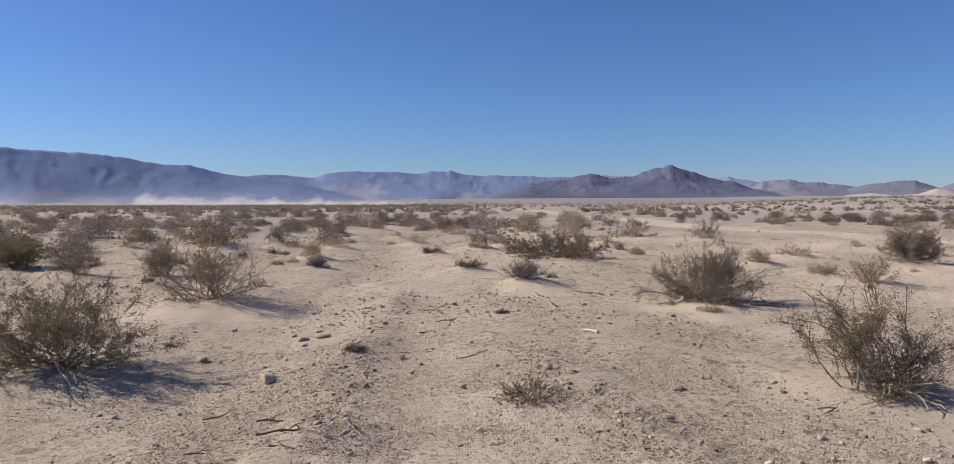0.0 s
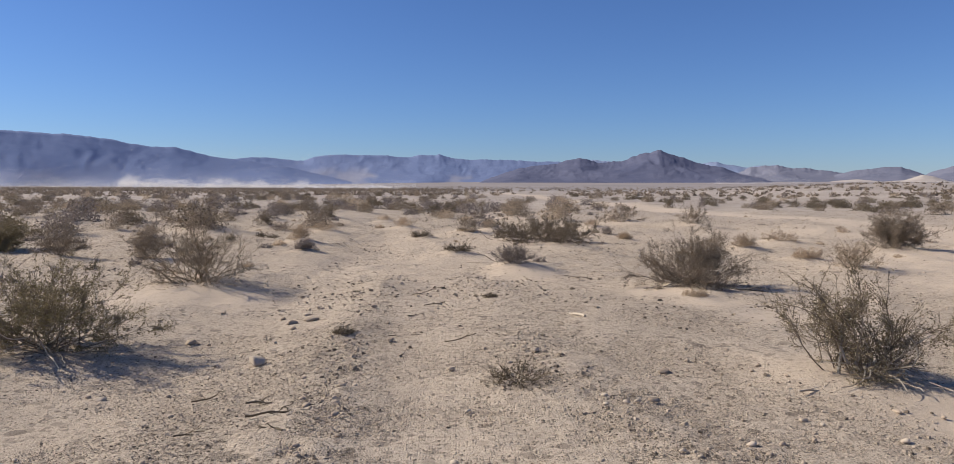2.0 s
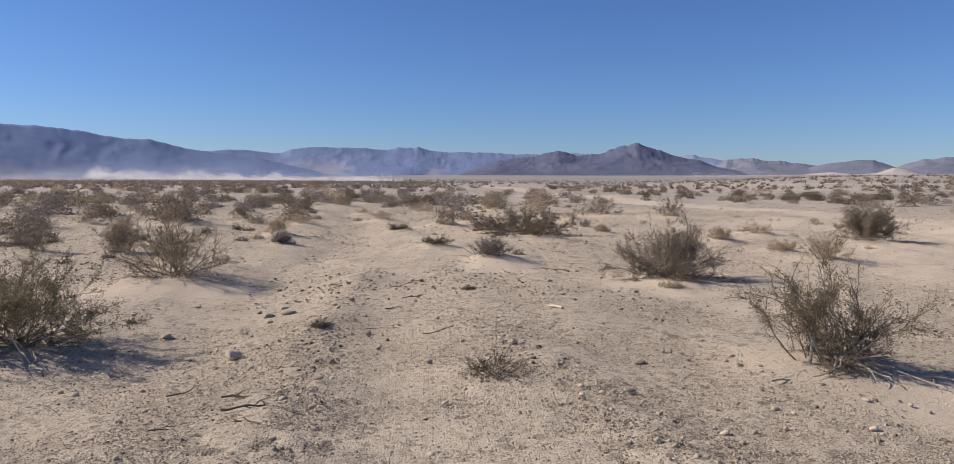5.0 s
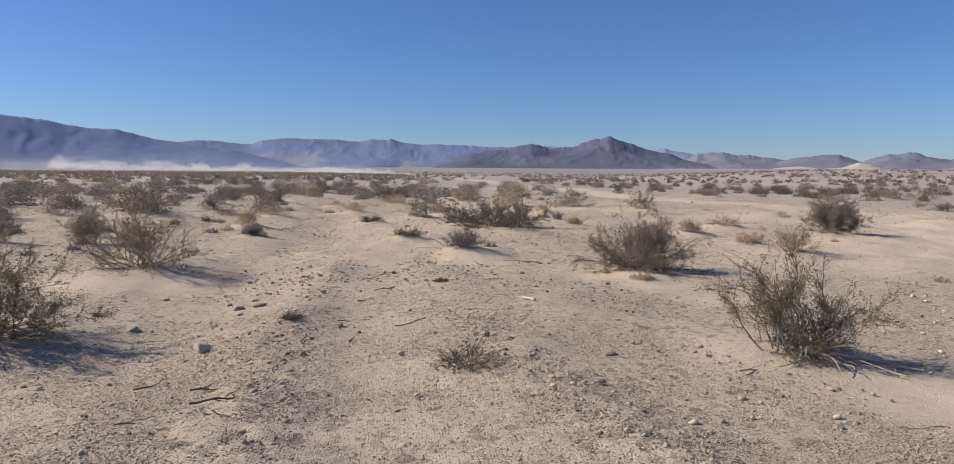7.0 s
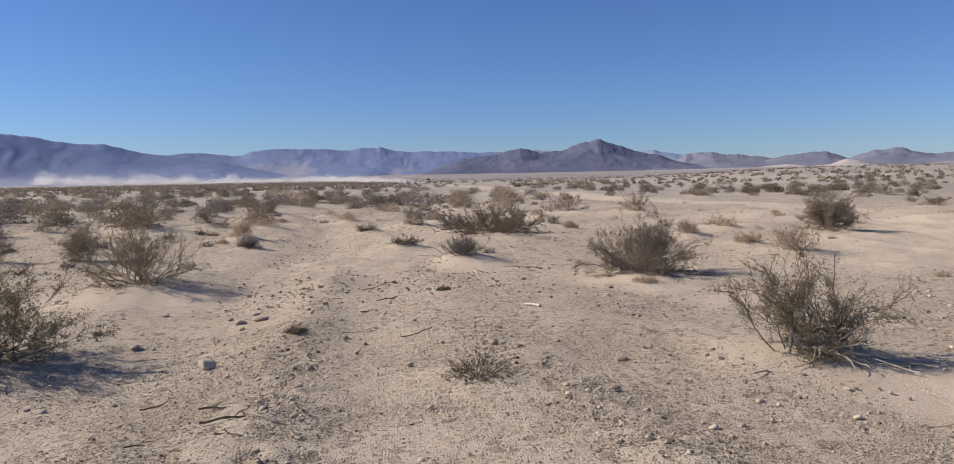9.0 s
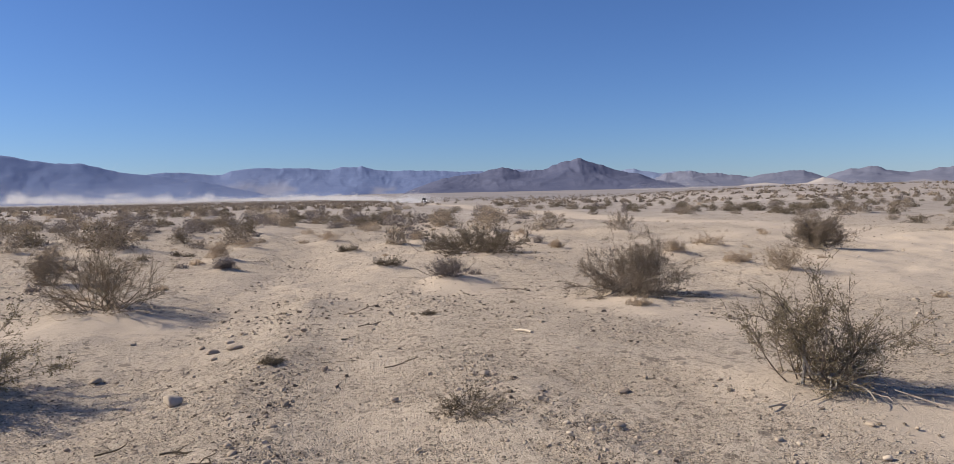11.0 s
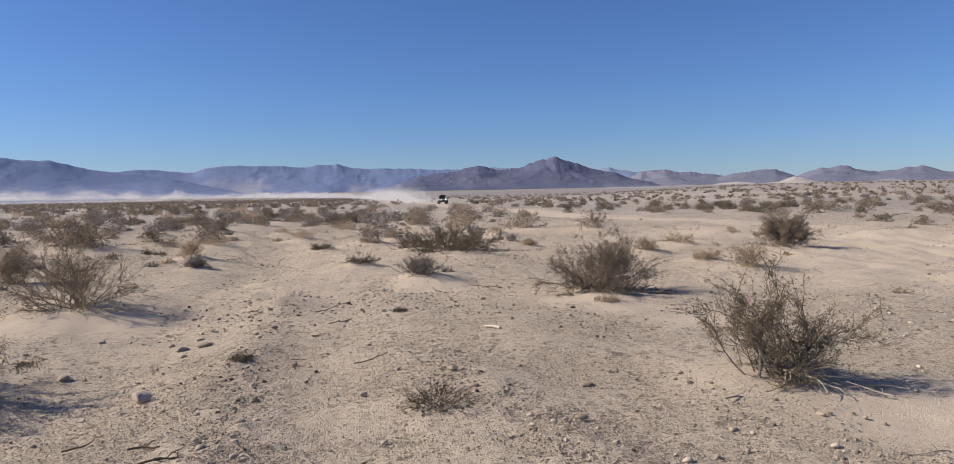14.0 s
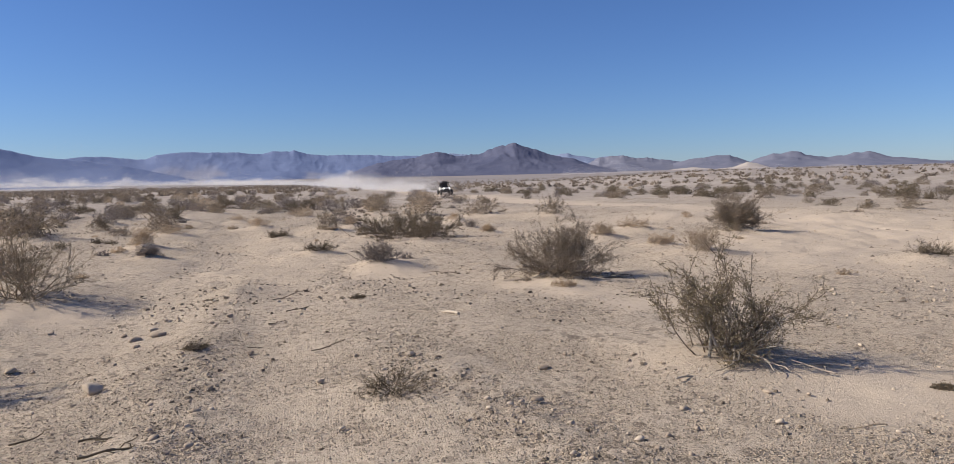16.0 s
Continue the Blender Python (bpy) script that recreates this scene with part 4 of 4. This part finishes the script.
        v[:, :, 2] *= 0.68
        turn = rng.uniform(0, 6.28, n)
        c, s = np.cos(turn)[:, None], np.sin(turn)[:, None]
        v = np.stack([v[:, :, 0] * c - v[:, :, 1] * s, v[:, :, 0] * s + v[:, :, 1] * c, v[:, :, 2]], -1) * size[some][:, None, None]
        v = v + np.stack([x[some], y[some], z[some] + 0.003], 1)[:, None, :]
        parts.append((v.reshape(-1, 3), (np.arange(n)[:, None, None] * len(base) + np.array(faces)[None]).reshape(-1, 3)))
    v, faces = joined(parts)
    tagged(new("gravel", mesh_of("gravel", v, faces, PEBBLE)), "loose tan and dark gravel strewn over the sand", "gravel", kind="stuff")


scatter_gravel()


def lay_stick(x, y, length, turn, thick, material, label, forks=0, seed=0):
    rng = np.random.default_rng(900 + seed)
    way = np.array([[math.cos(radians(turn)), math.sin(radians(turn)), 0.0]])
    main = grow(rng, np.array([[-way[0, 0] * length / 2, -way[0, 1] * length / 2, thick]]), way, np.array([length]), 6, 0.12, 0.0)
    ob = tagged(new("stick", mesh_of("stick", *rod(main[0], thick, thick * 0.6), material)), label, "stick", "sticks on the sand")
    if forks:
        p, d = fork(rng, main, forks, 0.1, 0.5)
        side = grow(rng, p, d, rng.uniform(0.2, 0.5, forks) * length, 3, 0.2, 0.0)
        side[:, :, 2] = np.clip(side[:, :, 2], 0.004, 0.05)
        for k in range(forks):
            piece("twig", mesh_of("twig", *rod(side[k], thick * 0.5, thick * 0.3), material), ob)
    ob.location = (x, y, spot(x, y) + 0.006)


lay_stick(1.58, 9.12, 0.42, 112, 0.02, DRIFTWOOD, "short pale stick of bleached wood on gravel")
lay_stick(-1.98, 6.22, 0.22, 42, 0.007, TWIG_DARK, "thin dark stick lying on the sand", 2, 1)
lay_stick(-1.42, 5.98, 0.30, 15, 0.008, TWIG_DARK, "dark dead twig half buried in the berm", 7, 2)
lay_stick(0.04, 5.40, 0.07, 60, 0.006, TWIG_DARK, "stub of a dark twig on the sand", 3, 3)
lay_stick(-0.45, 8.4, 0.45, 10, 0.005, TWIG_DARK, "long thin twig on the sand", 3, 4)
lay_stick(-0.35, 11.6, 0.5, 15, 0.008, BARK, "long thin twig on the sand", 3, 5)
lay_stick(2.35, 13.6, 0.5, 170, 0.01, BARK, "crooked dead branch beside the grey shrub", 6, 6)
lay_stick(2.75, 13.5, 0.22, 80, 0.012, BARK, "broken dead branch on the sand", 3, 7)
lay_stick(3.6, 4.75, 0.3, 175, 0.004, DRY, "thin tan stem on the gravel", 2, 8)
lay_stick(-1.75, 5.3, 0.25, 30, 0.006, TWIG_DARK, "dark dead twig half buried in the sand", 5, 9)
lay_stick(0.95, 15.5, 0.8, 160, 0.007, BARK, "crooked dead branch beside the grey shrub", 6, 10)
lay_stick(-1.30, 5.62, 0.34, 20, 0.009, TWIG_DARK, "dark dead twig half buried in the berm", 6, 11)
lay_stick(-1.20, 5.25, 0.20, 160, 0.008, TWIG_DARK, "dark dead twig half buried in the berm", 4, 12)
lay_stick(-0.40, 9.6, 0.28, 25, 0.008, TWIG_DARK, "short dark twig on the gravel", 2, 13)
lay_stick(-0.20, 10.3, 0.30, 8, 0.007, TWIG_DARK, "short dark twig on the gravel", 2, 14)
lay_stick(0.15, 7.9, 0.36, 12, 0.006, TWIG_DARK, "long thin twig on the sand", 2, 15)
lay_stick(3.0, 5.95, 0.42, 25, 0.009, BARK_DEAD, "bleached branch lying before the creosote bush", 4, 16)
lay_stick(4.25, 6.0, 0.46, 150, 0.009, BARK_DEAD, "bleached branch lying beside the creosote bush", 4, 17)
lay_stick(4.05, 5.85, 0.34, 130, 0.008, BARK_DEAD, "bleached branch lying beside the creosote bush", 3, 18)


# ---- off-road buggy ----
TYRE = plain_material("dusty_rubber", (0.055, 0.048, 0.042), 0.9)
BODY_PAINT = plain_material("white_body_panel", (0.72, 0.70, 0.66), 0.45)
BLACK_PART = plain_material("black_plastic", (0.03, 0.03, 0.032), 0.55)
CAGE = plain_material("dark_steel_tube", (0.05, 0.05, 0.055), 0.4, 0.6)
RIM = plain_material("grey_alloy", (0.35, 0.34, 0.33), 0.4, 0.8)
LAMP = plain_material("lit_lamp", (0.9, 0.9, 0.88), 0.2, 0.0, 2.5)


def slab(size, at, bevel=0.03, taper=1.0):
    """A bevelled block; taper narrows its front end, which points to -y."""
    bm = bmesh.new()
    bmesh.ops.create_cube(bm, size=1)
    for v in bm.verts:
        k = taper if v.co.y < 0 else 1
        v.co = Vector((v.co.x * size[0] * k, v.co.y * size[1], v.co.z * size[2] * (k if v.co.z > 0 else 1))) + Vector(at)
    bmesh.ops.bevel(bm, geom=bm.edges[:], offset=bevel, segments=2, affect="EDGES")
    return bm


def tube(points, radius):
    bm = bmesh.new()
    for a, b in zip(points, points[1:]):
        a, b = Vector(a), Vector(b)
        turn = (b - a).to_track_quat("Z", "Y").to_matrix().to_4x4()
        bmesh.ops.create_cone(bm, segments=8, radius1=radius, radius2=radius, depth=(b - a).length + radius, cap_ends=True, matrix=Matrix.Translation((a + b) / 2) @ turn)
    return bm


def ring(outer, inner, width, knobs=0):
    """A tyre or rim round the x axis."""
    bm = bmesh.new()
    n = 28
    rows = []
    for k in range(n):
        a = 2 * math.pi * k / n
        r = outer + (0.012 if knobs and k % 2 else 0)
        row = [bm.verts.new((w * width, math.cos(a) * q, math.sin(a) * q)) for w, q in ((-0.4, inner), (-0.5, (outer + inner) / 2), (-0.42, r), (0.42, r), (0.5, (outer + inner) / 2), (0.4, inner))]
        rows.append(row)
    for k in range(n):
        a, b = rows[k], rows[(k + 1) % n]
        for j in range(6):
            bm.faces.new((a[j], a[(j + 1) % 6], b[(j + 1) % 6], b[j]))
    bmesh.ops.recalc_face_normals(bm, faces=bm.faces[:])
    return bm


def build_buggy():
    car = tagged(new("off_road_buggy"), "white off-road buggy with black roof and lit headlights", "buggy")
    part("floor_pan", slab((1.15, 2.5, 0.22), (0, 0.05, 0.50), 0.05), BLACK_PART, car, "black underbody")
    part("hood", slab((1.25, 0.95, 0.36), (0, -0.95, 0.86), 0.08, 0.72), BODY_PAINT, car)
    part("nose", slab((0.80, 0.20, 0.30), (0, -1.45, 0.78), 0.05, 0.85), BLACK_PART, car, "black grille")
    for side in (-1, 1):
        part("side_panel", slab((0.10, 1.25, 0.50), (side * 0.68, 0.15, 0.82), 0.04), BODY_PAINT, car)
        part("fender", slab((0.36, 0.75, 0.06), (side * 0.74, -1.02, 0.96), 0.025, 0.9), BODY_PAINT, car)
        part("rear_fender", slab((0.34, 0.7, 0.06), (side * 0.74, 1.05, 1.02), 0.025), BODY_PAINT, car)
        part("headlight", slab((0.22, 0.08, 0.12), (side * 0.42, -1.42, 0.98), 0.025), LAMP, car, "glowing white headlight")
        part("roll_bar", tube([(side * 0.62, -0.55, 1.0), (side * 0.56, -0.15, 1.68), (side * 0.56, 0.85, 1.70), (side * 0.62, 1.25, 1.0)], 0.03), CAGE, car)
        part("pillar", tube([(side * 0.64, 0.55, 0.9), (side * 0.56, 0.5, 1.70)], 0.028), CAGE, car)
        part("seat", slab((0.48, 0.5, 0.75), (side * 0.30, 0.38, 0.98), 0.09), BLACK_PART, car, "black empty seat")
        for y in (-1.05, 1.05):
            part("suspension_arm", tube([(side * 0.35, y, 0.52), (side * 0.72, y, 0.40)], 0.035), CAGE, car)
            wheel = part("wheel", ring(0.24, 0.05, 0.2), RIM, car)
            wheel.location = (side * 0.78, y, 0.385)
            part("tyre", ring(0.385, 0.22, 0.27, 1), TYRE, wheel, "knobbly dusty black tyre", True)
    part("bumper", tube([(-0.45, -1.6, 0.66), (0.45, -1.6, 0.66)], 0.035), CAGE, car)
    part("roof", slab((1.26, 1.2, 0.11), (0, 0.33, 1.74), 0.04), BLACK_PART, car, "black roof panel")
    part("light_bar", slab((0.95, 0.09, 0.11), (0, -0.26, 1.74), 0.03), BLACK_PART, car, "black light bar")
    part("cross_bar", tube([(-0.56, -0.15, 1.68), (0.56, -0.15, 1.68)], 0.028), CAGE, car)
    # added black panel that stands in for the dark inside of the cab
    part("cab_dark_panel", slab((1.08, 0.05, 0.62), (0, 0.82, 1.36), 0.02), BLACK_PART, car, "dark panel added to darken the open cab")
    part("roof_bag", slab((0.8, 0.6, 0.16), (0.05, 0.5, 1.86), 0.06), BLACK_PART, car, "black bag strapped on the roof")
    part("cargo_bed", slab((1.1, 0.7, 0.3), (0, 1.15, 0.95), 0.05), BLACK_PART, car, "black cargo bed")
    return car


BUGGY = build_buggy()
BUGGY.scale = (0.88, 0.88, 0.88)
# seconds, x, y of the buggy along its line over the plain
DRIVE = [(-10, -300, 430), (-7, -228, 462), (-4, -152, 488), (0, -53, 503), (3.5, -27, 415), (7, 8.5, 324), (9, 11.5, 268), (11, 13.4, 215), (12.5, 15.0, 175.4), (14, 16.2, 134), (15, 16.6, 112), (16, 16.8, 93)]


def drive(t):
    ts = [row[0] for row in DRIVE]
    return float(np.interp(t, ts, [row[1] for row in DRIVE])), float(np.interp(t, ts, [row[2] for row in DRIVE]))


# ---- dust ----
def specks(rng, centres, size):
    """Three-cornered specks turned every way."""
    n = len(centres)
    v = rng.normal(0, 1, (n, 3, 3))
    v = v / np.linalg.norm(v, axis=2, keepdims=True) * size * 0.75 * rng.uniform(0.7, 1.3, (n, 1, 1))
    return (v + centres[:, None, :]).reshape(-1, 3), np.arange(3 * n).reshape(-1, 3)


def dust_mesh(seed, count, long, wide, tall, flake, lumps=22):
    """A puff: fine flakes, thick near the ground and round a few billows, thinning outwards."""
    rng = np.random.default_rng(seed)
    c = np.stack([rng.normal(0, 0.33 * long, lumps), rng.normal(0, 0.33 * wide, lumps), np.abs(rng.normal(0, 0.42 * tall, lumps))], 1)
    which = rng.integers(0, lumps, count)
    spread = rng.uniform(0.07, 0.17, lumps)[which][:, None] * [long, wide, tall]
    p = c[which] + np.clip(rng.normal(0, 1, (count, 3)), -1.9, 1.9) * spread
    p[:, 2] = np.abs(p[:, 2])
    return mesh_of("dust", *specks(rng, p, flake), DUST)


NEAR_PUFFS = [dust_mesh(n, 32000, 8.5, 6.5, 1.9, 0.027, 44) for n in range(4)]
MID_PUFFS = [dust_mesh(10 + n, 20000, 12.0, 9.0, 2.7, 0.058, 44) for n in range(4)]
THIN_PUFFS = [dust_mesh(30 + n, 20000, 30.0, 16.0, 9.0, 0.058, 90) for n in range(4)]
FAR_PUFFS = [dust_mesh(20 + n, 15000, 17.0, 12.0, 3.8, 0.125, 60) for n in range(4)]


def raise_dust():
    """The trail: a puff for each stretch of the way, with the second at which the buggy stirs it up."""
    rng = np.random.default_rng(77)
    made = []
    t = -9.5
    while t < 15.9:
        x, y = drive(t)
        away = math.hypot(x, y)
        data, step = (NEAR_PUFFS, 0.30) if away < 190 else ((MID_PUFFS, 0.38) if away < 340 else (FAR_PUFFS, 0.5))
        if t < -6.3:
            data = THIN_PUFFS
        ob = tagged(new("dust_cloud", data[int(rng.integers(0, 4))]), "pale tan dust cloud hanging behind the buggy", "dust", "dust behind the buggy", "stuff")
        old = max(0.0, min(1.0, -t / 9))
        ob.scale = (1, 1, ((1 + 0.5 * old if t < -6.3 else 1 + 1.5 * old) if t < 0 else 0.9 if t < 6 else 0.7 if t < 9 else 1.35) * rng.uniform(0.5, 1.25))
        made.append((ob, t, x + rng.normal(0, 0.6), y + rng.normal(0, 0.6), rng.uniform(0, 360)))
        t += step
    return made


PUFFS = raise_dust()


def haze_bank(bearing0, bearing1, near, far, tall, count, flake, seed, label):
    rng = np.random.default_rng(seed)
    b = rng.uniform(0, 1, count)
    az = np.radians(bearing0 + (bearing1 - bearing0) * b)
    r = rng.uniform(near, far, count)
    x, y = r * np.sin(az), r * np.cos(az)
    billow = 0.55 + 0.45 * layered(x / 60, y / 200, 3, seed)
    p = np.stack([x, y, np.minimum(rng.exponential(1.0, count), 3.2) * tall * np.clip(billow, 0.15, 1.5) * np.sin(math.pi * np.clip(b, 0.02, 0.98)) ** 0.5], 1)
    return tagged(new("dust_haze", mesh_of("dust_haze", *specks(rng, p, flake), DUST)), label, "dust", kind="stuff")


HAZE = [haze_bank(-42, -13, 620, 760, 9, 75000, 0.19, 3, "thin dust haze drifting before the mountains"),
        haze_bank(-29, -3, 640, 820, 17, 62000, 0.19, 8, "tall thin veil of dust drifting before the mountains"),
        haze_bank(19.5, 27, 1500, 1700, 14, 22000, 0.5, 4, "thin dust haze drifting before the mountains"),
        haze_bank(29, 38, 1700, 1900, 10, 18000, 0.55, 5, "thin dust haze drifting before the mountains")]


# ---- what moves ----
def motions():
    rows = []
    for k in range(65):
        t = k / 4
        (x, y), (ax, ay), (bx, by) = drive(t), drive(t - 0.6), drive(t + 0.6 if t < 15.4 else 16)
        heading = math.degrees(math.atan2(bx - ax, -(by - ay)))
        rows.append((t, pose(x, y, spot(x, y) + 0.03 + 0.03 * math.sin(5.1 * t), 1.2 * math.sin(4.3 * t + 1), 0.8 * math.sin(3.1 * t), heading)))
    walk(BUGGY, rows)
    for wheel in [ob for ob in BUGGY.children if ob.name.startswith("wheel")]:
        x, y, z = wheel.location
        walk(wheel, [(k / FPS, pose(x, y, z, 80 * k % 360)) for k in range(16 * FPS + 1)])
    for ob, stirred, x, y, turn in PUFFS:
        ground = spot(x, y)

        def at(age):
            return pose(x - 0.7 * age, y - 0.2 * age, ground - 0.3 + 0.16 * age, 0, 0, turn + 1.2 * age)
        below = pose(x, y, ground - 11.0, 0, 0, turn)
        if stirred <= 0:
            walk(ob, [(0, at(-stirred)), (16, at(16 - stirred))])
        elif stirred > 15.2:
            walk(ob, [(0, below), (max(stirred - 0.1, 1), below), (16, pose(x, y, ground - 2.5, 0, 0, turn))])
        else:
            first = max(stirred - 0.1, 0.05)
            rows = [(0, below), (first, below), (stirred + 0.7, pose(x, y, ground - 1.6, 0, 0, turn)), (16, at(16 - stirred))]
            walk(ob, rows)
    for n, ob in enumerate(HAZE):
        walk(ob, [(0, pose(0, 0, 0)), (16, pose(-9, -2, 0.6))])


motions()
